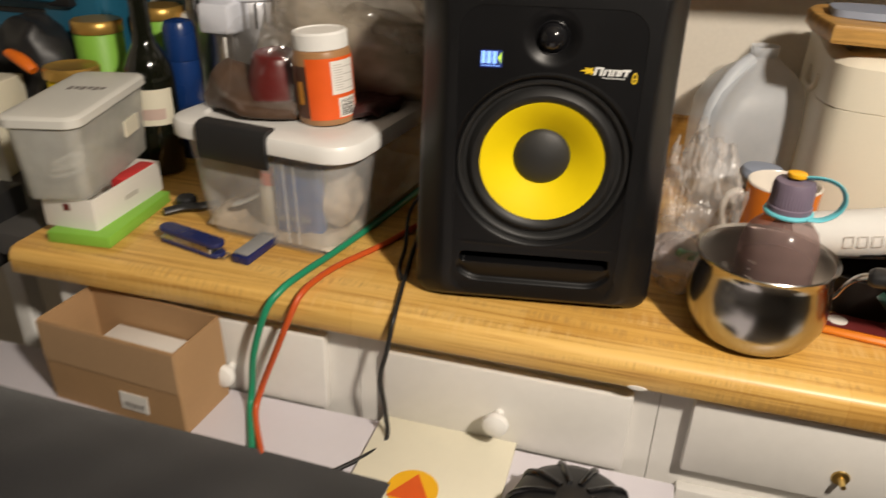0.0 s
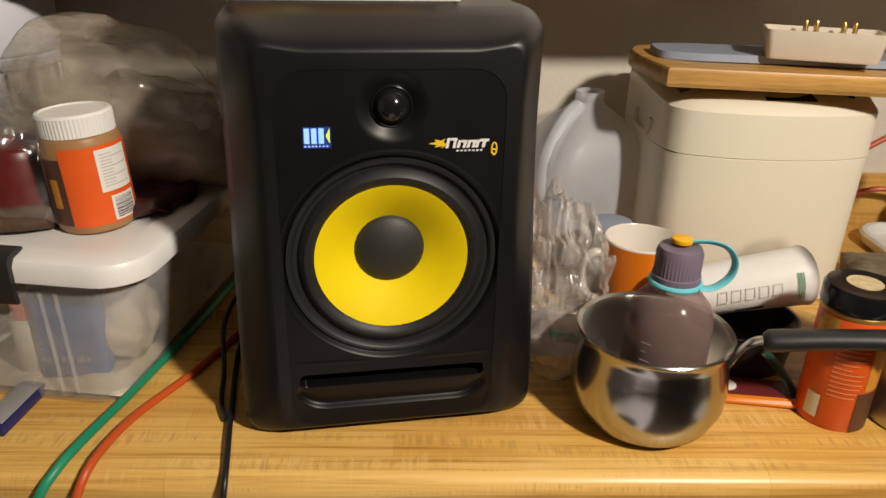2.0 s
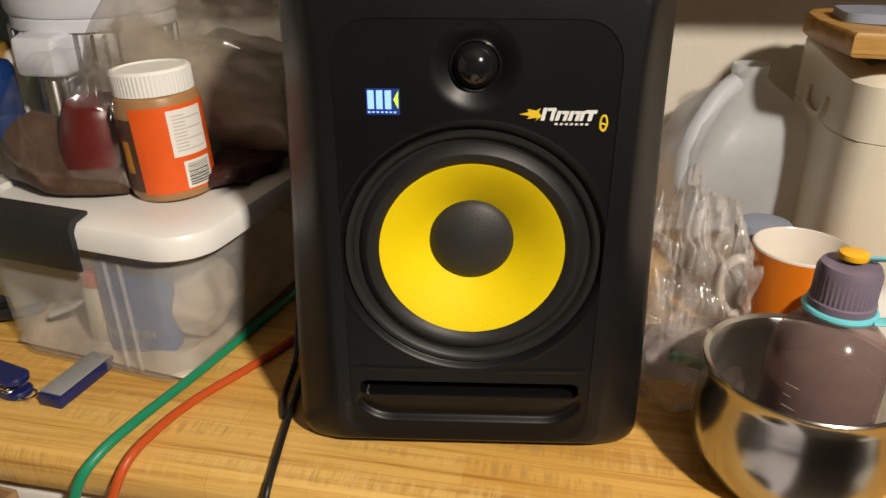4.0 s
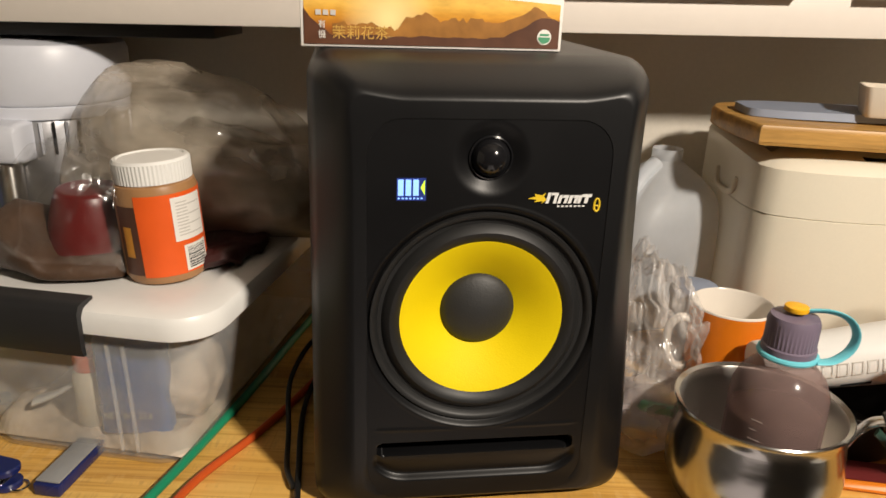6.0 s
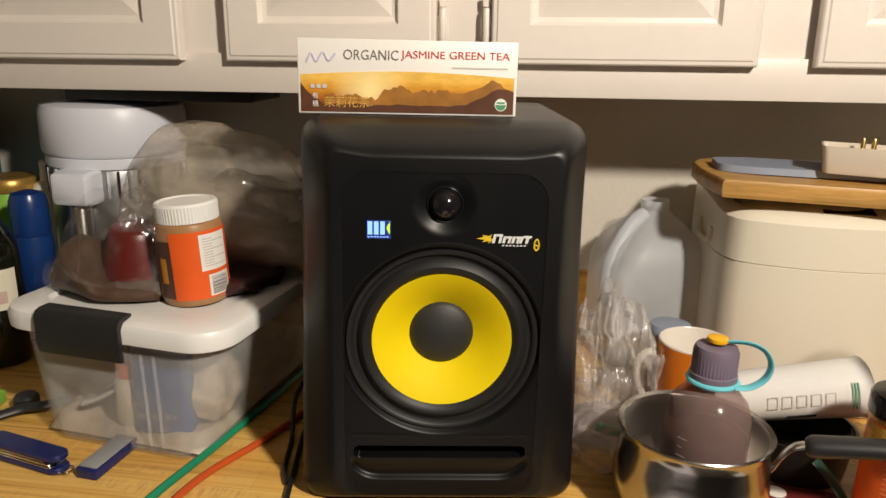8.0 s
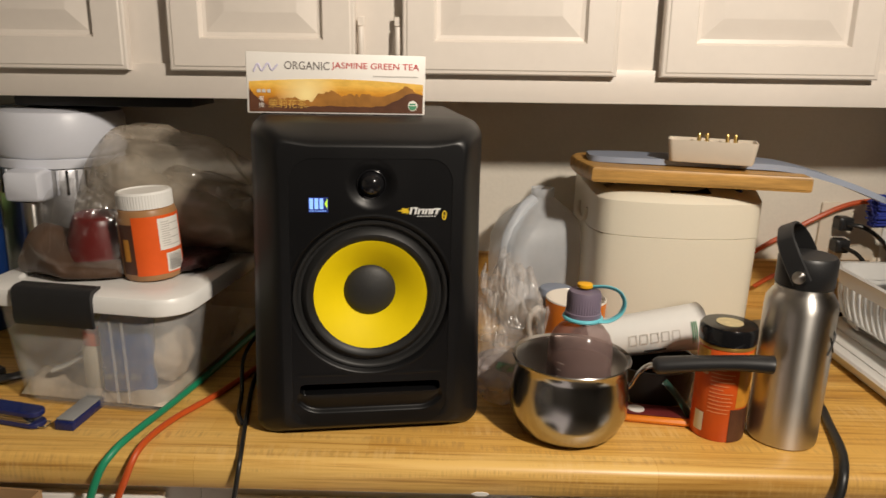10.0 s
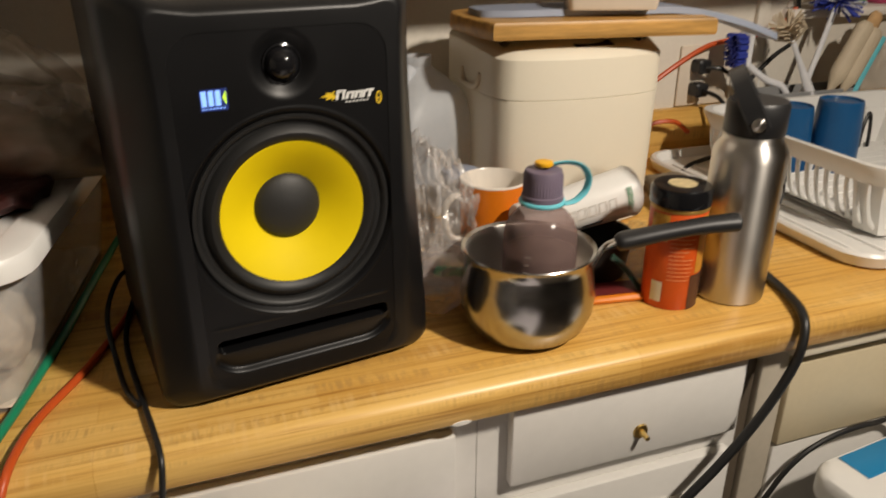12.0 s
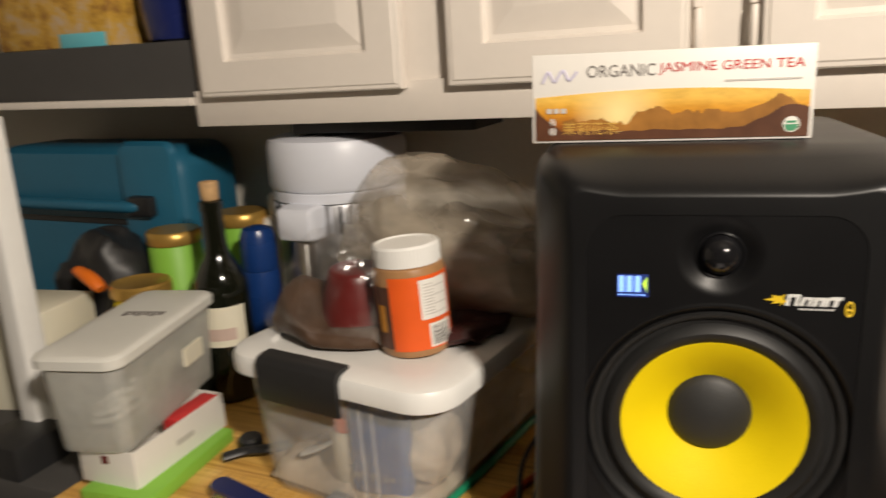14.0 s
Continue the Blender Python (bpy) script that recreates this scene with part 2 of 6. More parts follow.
M_BREAD = surf("warm_white_plastic", (0.82, 0.76, 0.62), 0.36, var=0.04, scale=3, fine=300, relief=0.02)
M_CREAM2 = surf("dishwasher_cream", (0.62, 0.53, 0.36), 0.4, var=0.07, scale=3, fine=100, relief=0.03)
M_BAMBOO = surf("bamboo", (0.56, 0.31, 0.085), 0.42, var=0.5, scale=9, fine=60, relief=0.05, stretch=(0.6, 6, 6))
M_SILICONE = surf("grey_blue_silicone", (0.29, 0.33, 0.42), 0.5, var=0.06)
M_CERAM = surf("cream_ceramic", (0.72, 0.64, 0.53), 0.25, var=0.05, relief=0)
M_CERAM_W = surf("white_ceramic", (0.74, 0.68, 0.60), 0.25, var=0.04, relief=0)
M_ORANGE = surf("orange_glaze", (0.72, 0.19, 0.010), 0.25, var=0.08, scale=10, relief=0)
M_NALG = clear("purple_clear_plastic", (0.42, 0.29, 0.27), see=0.70, rough=0.16, relief=0.04, scale=20, cloud=0.1)
M_DRINK = clear("dark_drink", (0.13, 0.085, 0.075), see=0.35, rough=0.2, relief=0.0, scale=20, cloud=0.05)
M_PURPLE = surf("purple_cap_plastic", (0.17, 0.135, 0.185), 0.4, var=0.08)
M_TEAL = surf("light_blue_strap", (0.15, 0.56, 0.65), 0.4, var=0.06)
M_PENOR = surf("orange_handle_plastic", (0.75, 0.16, 0.01), 0.4, var=0.05)
M_BTN = surf("yellow_orange_plastic", (0.80, 0.42, 0.01), 0.4, var=0.05)
M_TIN = surf("orange_red_label", (0.66, 0.095, 0.012), 0.35, var=0.08, scale=30, relief=0.02)
M_TIN_Y = surf("amber_label", (0.62, 0.27, 0.03), 0.35, var=0.25, scale=40, relief=0.02)
M_TIN_BR = surf("dark_brown_label", (0.09, 0.035, 0.02), 0.4, var=0.3, scale=40)
M_LABEL_JAR = surf("orange_jar_label", (0.78, 0.11, 0.014), 0.4, var=0.07, scale=30, relief=0.02)
M_PNUT = surf("peanut_brown", (0.38, 0.20, 0.085), 0.35, var=0.15, scale=30)
M_REDBOWL = surf("dark_red_plastic", (0.115, 0.004, 0.003), 0.36, var=0.1, relief=0)
M_BROWNSTUFF = surf("brown_powder", (0.066, 0.033, 0.016), 0.6, var=0.3, scale=30, fine=200, relief=0.4)
M_RICE = surf("pale_grain", (0.72, 0.60, 0.47), 0.8, var=0.25, scale=60, fine=300, relief=0.8)
M_BLUEPK = surf("blue_packet", (0.035, 0.11, 0.34), 0.35, var=0.2, scale=15)
M_GREENCAB = surf("green_cable", (0.015, 0.26, 0.13), 0.4, var=0.1)
M_ORCAB = surf("orange_cable", (0.55, 0.085, 0.015), 0.4, var=0.1)
M_KNIFE = surf("dark_blue_plastic", (0.012, 0.02, 0.11), 0.25, var=0.15)
M_BLUE = surf("blue_plastic", (0.009, 0.040, 0.17), 0.28, var=0.12)
M_BLUE_CUP = surf("cup_blue_plastic", (0.012, 0.09, 0.24), 0.3, var=0.1)
M_CASE = surf("case_blue_plastic", (0.018, 0.13, 0.22), 0.45, var=0.12, fine=250, relief=0.15)
M_BOTTLE = surf("dark_green_glass", (0.006, 0.007, 0.004), 0.08, var=0.1, relief=0, coat=0.5)
M_CORK = surf("cork", (0.55, 0.34, 0.16), 0.8, var=0.3, scale=60, relief=0.3)
M_GREEN = surf("lime_green_card", (0.24, 0.52, 0.06), 0.5, var=0.06)
M_CLOTH = surf("black_cloth", (0.010, 0.010, 0.012), 0.9, var=0.3, scale=20, fine=600, relief=0.3, sheen=0.3)
M_DESK = surf("pale_desk_laminate", (0.66, 0.63, 0.68), 0.45, var=0.03)
M_PAPER = surf("cream_paper", (0.74, 0.70, 0.56), 0.6, var=0.04)
M_CORD = surf("black_cord", (0.012, 0.012, 0.012), 0.42, var=0.2)
M_SHELF = surf("dark_grey_shelf", (0.055, 0.052, 0.050), 0.6, var=0.15, scale=8)
M_LEAFY = mottled("leaf_print", (0.25, 0.10, 0.03), (0.62, 0.36, 0.05), (0.55, 0.42, 0.30), 22)
M_STONE = mottled("mottled_curtain", (0.09, 0.065, 0.04), (0.22, 0.17, 0.11), (0.32, 0.27, 0.20), 26)
M_PINK = surf("pink_soap", (0.42, 0.05, 0.13), 0.2, var=0.1, relief=0)
M_SPONGE = surf("green_sponge", (0.22, 0.36, 0.12), 0.9, var=0.2, relief=0.4)
M_BRUSHB = surf("bristle_blue", (0.03, 0.05, 0.34), 0.6)
M_BRUSHW = surf("bristle_white", (0.72, 0.72, 0.74), 0.6)
M_WOODPALE = surf("pale_wood", (0.60, 0.50, 0.36), 0.6, var=0.15, stretch=(6, 6, 1))
M_SEAL = surf("cream_gold_foil", (0.60, 0.49, 0.27), 0.4, var=0.35, scale=120, relief=0)
M_GOLD = surf("gold_lid", (0.55, 0.33, 0.08), 0.35, metal=0.6, var=0.1)
M_DARKPOT = surf("dark_cookware", (0.014, 0.013, 0.012), 0.3, var=0.2)
M_PKT = surf("orange_packet", (0.70, 0.20, 0.012), 0.35, var=0.1)
M_MAROON = surf("dark_maroon_foil", (0.04, 0.008, 0.007), 0.5, var=0.3)
M_COOLWHITE = surf("cool_white_plastic", (0.70, 0.72, 0.79), 0.36, var=0.04, relief=0.02)
M_DARKGREEN = surf("dark_green_ribbon", (0.015, 0.05, 0.035), 0.4, var=0.1)
M_PKT_D = surf("maroon_print", (0.14, 0.02, 0.02), 0.4, var=0.2)
M_SKY = surf("sticker_blue", (0.015, 0.22, 0.46), 0.4, var=0.05)
M_STRIP = surf("beige_painted_metal", (0.46, 0.41, 0.33), 0.45, var=0.12, scale=6)
M_RUBBERGREY = surf("grey_plastic", (0.28, 0.28, 0.28), 0.5, var=0.1)


# ---- building helpers ----


def finish(name, bm, material, smooth=True, angle=40):
    bmesh.ops.recalc_face_normals(bm, faces=bm.faces)
    me = bpy.data.meshes.new(name)
    if smooth:
        for f in bm.faces:
            f.smooth = True
        lim = radians(angle)
        for e in bm.edges:
            if len(e.link_faces) != 2 or e.calc_face_angle(0) > lim:
                e.smooth = False
    bm.to_mesh(me)
    bm.free()
    me.materials.append(material)
    return me


def part(name, bm, material, parent, label="", smooth=True, angle=40):
    ob = new(name, finish(name, bm, material, smooth, angle))
    if parent is not None:
        ob.parent = parent
    if label:
        ob["label"] = label
    return ob


def thing(name, m, label, category, group="", kind=""):
    ob = new(name)
    ob.empty_display_size = 0.02
    ob.matrix_world = m
    return tagged(ob, label, category, group, kind)


def solo(name, bm, material, m, label, category, group="", kind="", smooth=True, angle=40):
    ob = new(name, finish(name, bm, material, smooth, angle))
    ob.matrix_world = m
    return tagged(ob, label, category, group, kind)


def box(x0, x1, y0, y1, z0, z1, bev=0.0, seg=2, bm=None):
    own = bmesh.new()
    bmesh.ops.create_cube(own, size=1.0, matrix=Matrix.Translation(((x0 + x1) / 2, (y0 + y1) / 2, (z0 + z1) / 2)) @ Matrix.Diagonal((x1 - x0, y1 - y0, z1 - z0, 1)))
    if bev:
        bmesh.ops.bevel(own, geom=own.edges[:], offset=bev, segments=seg, profile=0.5, affect="EDGES")
    if bm is None:
        return own
    me = bpy.data.meshes.new("tmp")
    own.to_mesh(me)
    own.free()
    bm.from_mesh(me)
    bpy.data.meshes.remove(me)
    return bm


def loft(loops, cap0=True, cap1=True, bm=None):
    """Joins closed loops of equal count into a skin."""
    bm = bm or bmesh.new()
    rows = [[bm.verts.new(p) for p in lp] for lp in loops]
    n = len(rows[0])
    for a, b in zip(rows, rows[1:]):
        for i in range(n):
            bm.faces.new((a[i], a[(i + 1) % n], b[(i + 1) % n], b[i]))
    if cap0:
        bm.faces.new(rows[0][::-1])
    if cap1:
        bm.faces.new(rows[-1])
    return bm


def ring(r, z, n=40, cx=0.0, cy=0.0):
    return [(cx + r * math.cos(2 * math.pi * i / n), cy + r * math.sin(2 * math.pi * i / n), z) for i in range(n)]


def lathe(profile, n=40, cap0=True, cap1=True, bm=None):
    return loft([ring(max(r, 0.0002), z, n) for r, z in profile], cap0, cap1, bm)


def rr(hw, hd, r, seg=6):
    """A rounded rectangle round the origin, as (a, b) pairs."""
    out = []
    for sx, sy, a0 in ((1, 1, 0), (-1, 1, 90), (-1, -1, 180), (1, -1, 270)):
        for k in range(seg + 1):
            a = radians(a0 + 90 * k / seg)
            out.append((sx * (hw - r) + r * math.cos(a), sy * (hd - r) + r * math.sin(a)))
    return out


def rbox(hw, hd, z0, z1, r, edge=0.002, taper=0.0, seg=6):
    """An upright block with rounded corners and softened rims."""
    f = 1 - taper
    lv = [(z0, f, -edge), (z0 + edge, f, 0), (z1 - edge, 1, 0), (z1, 1, -edge)]
    return loft([[(x, y, z) for x, y in rr(hw * s + o, hd * s + o, r, seg)] for z, s, o in lv])


def smooth_path(pts, per=8):
    pts = [Vector(p) for p in pts]
    out = []
    for i in range(len(pts) - 1):
        p0, p1, p2, p3 = pts[max(0, i - 1)], pts[i], pts[i + 1], pts[min(len(pts) - 1, i + 2)]
        for k in range(per):
            t = k / per
            out.append(0.5 * ((2 * p1) + (p2 - p0) * t + (2 * p0 - 5 * p1 + 4 * p2 - p3) * t * t + (3 * p1 - p0 - 3 * p2 + p3) * t ** 3))
    out.append(pts[-1])
    return out


def tube(pts, r, n=10, per=8, flat=1.0, bm=None, ends=None):
    """A round or flattened bar along a smooth path; ends scales the radius along it."""
    path = smooth_path(pts, per)
    loops = []
    up = Vector((0, 0, 1))
    last = None
    for i, p in enumerate(path):
        d = (path[min(i + 1, len(path) - 1)] - path[max(i - 1, 0)]).normalized()
        if last is None:
            side = d.cross(up if abs(d.z) < 0.9 else Vector((0, 1, 0))).normalized()
        else:
            side = (last - d * last.dot(d)).normalized()
        last = side
        top = side.cross(d)
        f = 1.0 if ends is None else ends(i / (len(path) - 1))
        loops.append([tuple(p + side * (r * f * math.cos(2 * math.pi * k / n)) + top * (r * f * flat * math.sin(2 * math.pi * k / n))) for k in range(n)])
    return loft(loops, bm=bm)


def slab(outline, z0, z1, bm=None):
    """A flat plate with this outline in x and y."""
    return loft([[(x, y, z0) for x, y in outline], [(x, y, z1) for x, y in outline]], bm=bm)


def front_plate(outline, y0, y1, bm=None):
    """A flat upright plate with this outline in x and z, from depth y0 back to y1."""
    return loft([[(x, y0, z) for x, z in outline], [(x, y1, z) for x, z in outline]], bm=bm)


def words(text, size, depth=0.0002, shear=0.0, bold=0.0):
    """Letters as a bmesh in the x-y plane, their left foot at the origin."""
    cu = bpy.data.curves.new("letters", "FONT")
    cu.body, cu.size, cu.extrude, cu.shear, cu.offset = text, size, depth, shear, bold
    cu.resolution_u = 3
    ob = bpy.data.objects.new("letters", cu)
    scene.collection.objects.link(ob)
    bpy.context.view_layer.update()
    dg = bpy.context.evaluated_depsgraph_get()
    me = bpy.data.meshes.new_from_object(ob.evaluated_get(dg))
    bm = bmesh.new()
    bm.from_mesh(me)
    bpy.data.objects.remove(ob)
    bpy.data.meshes.remove(me)
    bpy.data.curves.remove(cu)
    return bm


def upright_words(text, x, y, z, width, height, shear=0.0, bold=0.0):
    """Letters standing on a front that faces -y, fitted to a width and cap height."""
    bm = words(text, 1.0, 0.0, shear, bold)
    xs, ys = [v.co.x for v in bm.verts], [v.co.y for v in bm.verts]
    sx, sy = width / (max(xs) - min(xs)), height / (max(ys) - min(ys))
    for v in bm.verts:
        v.co = Vector((x + (v.co.x - min(xs)) * sx, y, z + (v.co.y - min(ys)) * sy))
    return bm


def wrap(bm, radius, a0=-90.0):
    """Bends upright flat work (x along, z up) round an upright cylinder; x = 0 faces the angle a0."""
    for v in bm.verts:
        a = radians(a0) + v.co.x / radius
        rad = radius + (-v.co.y)
        v.co = Vector((rad * math.cos(a), rad * math.sin(a), v.co.z))
    return bm


def wrapped_panel(x0, x1, z0, z1, radius, a0, out=0.0004, n=14):
    bm = bmesh.new()
    lo = [bm.verts.new((x0 + (x1 - x0) * i / n, -out, z0)) for i in range(n + 1)]
    hi = [bm.verts.new((x0 + (x1 - x0) * i / n, -out, z1)) for i in range(n + 1)]
    for i in range(n):
        bm.faces.new((lo[i], lo[i + 1], hi[i + 1], hi[i]))
    return wrap(bm, radius, a0)


def crumple(bm, amp, freq, seed=0.0):
    for v in bm.verts:
        d = noise.noise_vector(v.co * freq + Vector((seed, seed * 2, -seed)))
        e = noise.noise_vector(v.co * freq * 2.7 + Vector((seed + 7, seed, 3)))
        v.co += d * amp + e * amp * 0.45
    return bm


def blob(rx, ry, rz, n=48, m=30):
    """A soft pouch shape on z = 0."""
    lps = []
    for j in range(m + 1):
        a = math.pi * (j + 0.3) / (m + 0.6)
        z = rz * (1 - math.cos(a)) / 2 * 1.0
        s = math.sin(a) ** 0.7
        lps.append([(rx * s * math.cos(2 * math.pi * k / n), ry * s * math.sin(2 * math.pi * k / n), z) for k in range(n)])
    return loft(lps)


def pillow_bag(x0, x1, height, depth, n=90, m=64, amp=0.006, freq=12, seed=0, folds=7, lean=0.0):
    """A closed bag lying along x; height and depth are functions of the way along it."""
    lps = []
    for i in range(n + 1):
        u = i / n
        h, d = height(u), depth(u)
        row = []
        for k in range(m):
            a = 2 * math.pi * k / m
            ca, sa = math.cos(a), math.sin(a)
            y = d * math.copysign(abs(ca) ** 0.8, ca)
            z = h * (0.5 + 0.5 * math.copysign(abs(sa) ** 0.75, sa))
            p = Vector((x0 + (x1 - x0) * u, y + lean * z, z))
            q = Vector((p.x * 0.55, p.y, p.z)) * freq + Vector((seed, seed * 1.7, 0))
            rid = 1 - 2.2 * abs(noise.noise(q))
            rid2 = 1 - 2.0 * abs(noise.noise(q * 2.6 + Vector((3, 1, 7))))
            pleat = math.sin(folds * a + 2.5 * noise.noise((u * 4, seed, 1)) + 3 * u) * (0.3 + abs(2 * u - 1))
            off = amp * (rid + 0.45 * rid2 + 0.35 * pleat) * min(1.0, z / 0.03 + 0.15)
            row.append((p.x + 0.3 * off, p.y + off * ca, max(0.0004, p.z + off * max(0, sa))))
        lps.append(row)
    return loft(lps)


# ---- the room ----
X0, X1, Y0, YW = -2.2, 2.6, -2.9, 0.57
FLOORZ, CEILZ = 0.0, 2.44
tagged(part("floor", box(X0, X1, Y0, YW + 0.4, -0.1, FLOORZ), M_FLOOR, None), "brown vinyl kitchen floor", "floor", kind="structure")
tagged(part("ceiling", box(X0, X1, Y0, YW + 0.4, CEILZ, CEILZ + 0.1), M_ROOM_DARK, None), "unseen ceiling, coloured dark to hold down bounced light", "ceiling", kind="structure")
# window opening in the back wall, right of the cabinets
WX0, WX1, WZ0, WZ1 = 1.06, 1.95, 1.165, 2.1
bm = box(X0, WX0, YW, YW + 0.12, 0, CEILZ)
box(WX1, X1, YW, YW + 0.12, 0, CEILZ, bm=bm)
box(WX0, WX1, YW, YW + 0.12, 0, WZ0, bm=bm)
box(WX0, WX1, YW, YW + 0.12, WZ1, CEILZ, bm=bm)
tagged(part("wall_back", bm, M_WALL, None), "beige painted kitchen wall behind the counter", "wall", kind="structure")
# unseen walls: the left is pale to bounce fill light, the others dark
tagged(part("wall_left", box(X0 - 0.1, X0, Y0, YW + 0.4, 0, CEILZ), M_WALL, None), "unseen wall, its tone set for the light it bounces", "wall", kind="structure")
tagged(part("wall_right", box(X1, X1 + 0.1, Y0, YW + 0.4, 0, CEILZ), M_ROOM_DARK, None), "unseen wall, its tone set for the light it bounces", "wall", kind="structure")
tagged(part("wall_front", box(X0, X1, Y0 - 0.1, Y0, 0, CEILZ), M_ROOM_DARK, None), "unseen wall, its tone set for the light it bounces", "wall", kind="structure")
win = tagged(new("window_1"), "kitchen window closed by a mottled brown curtain", "window", kind="structure")
part("window_sill", box(WX0 - 0.01, WX1, YW - 0.035, YW + 0.12, WZ0, WZ0 + 0.018, 0.004), M_CAB, win, "white painted sill")
part("window_frame", box(WX0, WX0 + 0.02, YW - 0.004, YW + 0.1, WZ0 + 0.02, WZ1), M_CAB, win)
bm = bmesh.new()
pts = [(WX0 + 0.02 + (WX1 - WX0 - 0.02) * i / 60, YW + 0.07 + 0.012 * math.sin(i * 0.9) + 0.005 * math.sin(i * 2.3)) for i in range(61)]
back = [(x, y + 0.004) for x, y in reversed(pts)]
part("curtain", slab(pts + back, WZ0 + 0.02, WZ1), M_STONE, win, "mottled brown curtain")
tagged(part("trim", box(0.985, 1.012, YW - 0.012, YW, 1.02, 1.31, 0.003), M_WALL, None), "beige painted corner strip on the wall", "trim", kind="structure")

# ---- the worktop, with a rolled front edge ----
CX0, CX1, CF, CT = -0.70, 1.9, -0.068, 0.91
prof = [(YW, CT), (CF + 0.016, CT), (CF + 0.008, CT - 0.002), (CF + 0.002, CT - 0.008), (CF, CT - 0.016), (CF, CT - 0.036), (CF + 0.004, CT - 0.040), (YW, CT - 0.040)]
bm = loft([[(x, y, z) for y, z in prof] for x in (CX0, CX1)])
worktop = solo("worktop", bm, M_WOOD, Matrix(), "honey-coloured butcher-block laminate worktop with a rolled edge", "worktop", angle=50)
bm = loft([[(0.136 + 0.012 * math.cos(a) * s, CF - d, CT - 0.0365 + 0.0035 * math.sin(a) * s) for a in [2 * math.pi * i / 9 for i in range(9)]] for d, s in ((-0.001, 1.0), (0.0006, 0.8))])
part("edge_chip", bm, M_CARD_W, worktop, "white chip in the laminate edge")
tagged(part("backsplash", box(CX0, CX1, YW - 0.018, YW, CT, CT + 0.095, 0.003), M_WOOD, None), "wood laminate upstand along the wall", "backsplash", kind="structure")

# ---- base cabinets under the worktop ----
FY = -0.037


def base_cabinet(name, x0, x1, drawers, label, hardware):
    th = thing(name, pose(0, 0, 0), label, "cabinet")
    bm = box(x0, x1, FY, YW - 0.002, 0.10, CT - 0.041)
    part("body", bm, M_CAB_LOW, th)
    for (a, b, z0, z1) in drawers:
        dr = part("drawer_front" if z1 - z0 < 0.2 else "door", box(a, b, FY - 0.016, FY - 0.0005, z0, z1, 0.003), M_CAB_LOW, th)
        if z1 - z0 >= 0.2:
            part("raised_panel", box(a + 0.05, b - 0.05, FY - 0.021, FY - 0.0165, z0 + 0.05, z1 - 0.05, 0.002), M_CAB_LOW, dr)
            continue
        kx, kz = hardware
        if kx is None or not a < kx < b:
            continue
        if name == "base_cabinet":
            k = lathe([(0.0065, 0), (0.0065, 0.008), (0.013, 0.014), (0.0165, 0.021), (0.015, 0.027), (0.008, 0.031)], 24)
            bmesh.ops.transform(k, matrix=Matrix.Translation((kx, FY - 0.016, kz)) @ Matrix.Rotation(radians(90), 4, "X"), verts=k.verts)
            part("knob", k, M_WHITE_PL, dr, "round white knob")
        else:
            k = lathe([(0.010, 0), (0.009, 0.002), (0.004, 0.003), (0.003, 0.016)], 18)
            bmesh.ops.transform(k, matrix=Matrix.Translation((kx, FY - 0.016, kz)) @ Matrix.Rotation(radians(90), 4, "X"), verts=k.verts)
            part("screw", k, M_BRASS, dr, "bare brass screw where a knob is missing")
    return th


base_cabinet("base_cabinet", -0.66, -0.207, [(-0.60, -0.248, 0.735, 0.848), (-0.60, -0.248, 0.16, 0.70)], "white painted base cabinet with a drawer and round knob", (-0.385, 0.775))
base_cabinet("base_cabinet", -0.206, 0.165, [(-0.168, 0.136, 0.735, 0.846), (-0.168, 0.136, 0.16, 0.70)], "white painted base cabinet with a drawer and round knob", (-0.018, 0.787))
base_cabinet("base_cabinet_end", 0.166, 0.524, [(0.201, 0.508, 0.757, 0.860), (0.201, 0.508, 0.16, 0.728)], "white painted base cabinet, drawer knob missing", (0.366, 0.793))
# the gap's shade is given by a dark-coloured strip
tagged(part("trim", box(0.526, 0.548, FY + 0.01, 0.3, 0.1, CT - 0.042), M_GAP, None), "dark strip standing in for the shaded gap beside the dishwasher", "trim", kind="structure")

# dishwasher
dw = thing("dishwasher", pose(0.55, 0, 0), "old cream and white built-in dishwasher", "dishwasher")
part("body", box(0.0, 0.62, -0.02, 0.5, 0.06, CT - 0.042), M_CAB_LOW, dw)
part("side_strip", box(0.0, 0.042, -0.036, -0.0205, 0.1, CT - 0.044, 0.003), M_STRIP, dw, "beige metal side strip")
part("top_rail", box(0.03, 0.62, -0.056, -0.0205, 0.845, CT - 0.043, 0.006, 3), M_CREAM, dw, "cream plastic top rail")
part("control_panel", box(0.044, 0.62, -0.042, -0.0205, 0.700, 0.828, 0.004), M_CREAM2, dw, "yellowed cream control panel")
part("door", box(0.044, 0.62, -0.038, -0.0205, 0.10, 0.697, 0.003), M_CAB_LOW, dw, "white door panel")
k = lathe([(0.008, 0), (0.009, 0.006), (0.006, 0.010)], 18)
bmesh.ops.transform(k, matrix=Matrix.Translation((0.235, -0.052, 0.838)) @ Matrix.Rotation(radians(90), 4, "X"), verts=k.verts)
part("latch_knob", k, M_CREAM, dw)

# ---- wall cabinets: frame, doors with bevelled raised panels, hinges ----
wc = thing("wall_cabinet", pose(0, 0, 1.307, 0, -0.85, 0), "white painted wall cabinets with raised-panel doors", "cabinet")
DY = 0.333
part("body", box(-0.752, 1.062, DY + 0.012, YW - 0.002, 0.0, 0.78), M_CAB, wc)
part("face_frame", box(-0.754, 1.064, DY + 0.004, DY + 0.0118, -0.002, 0.05, 0.001), M_CAB, wc)


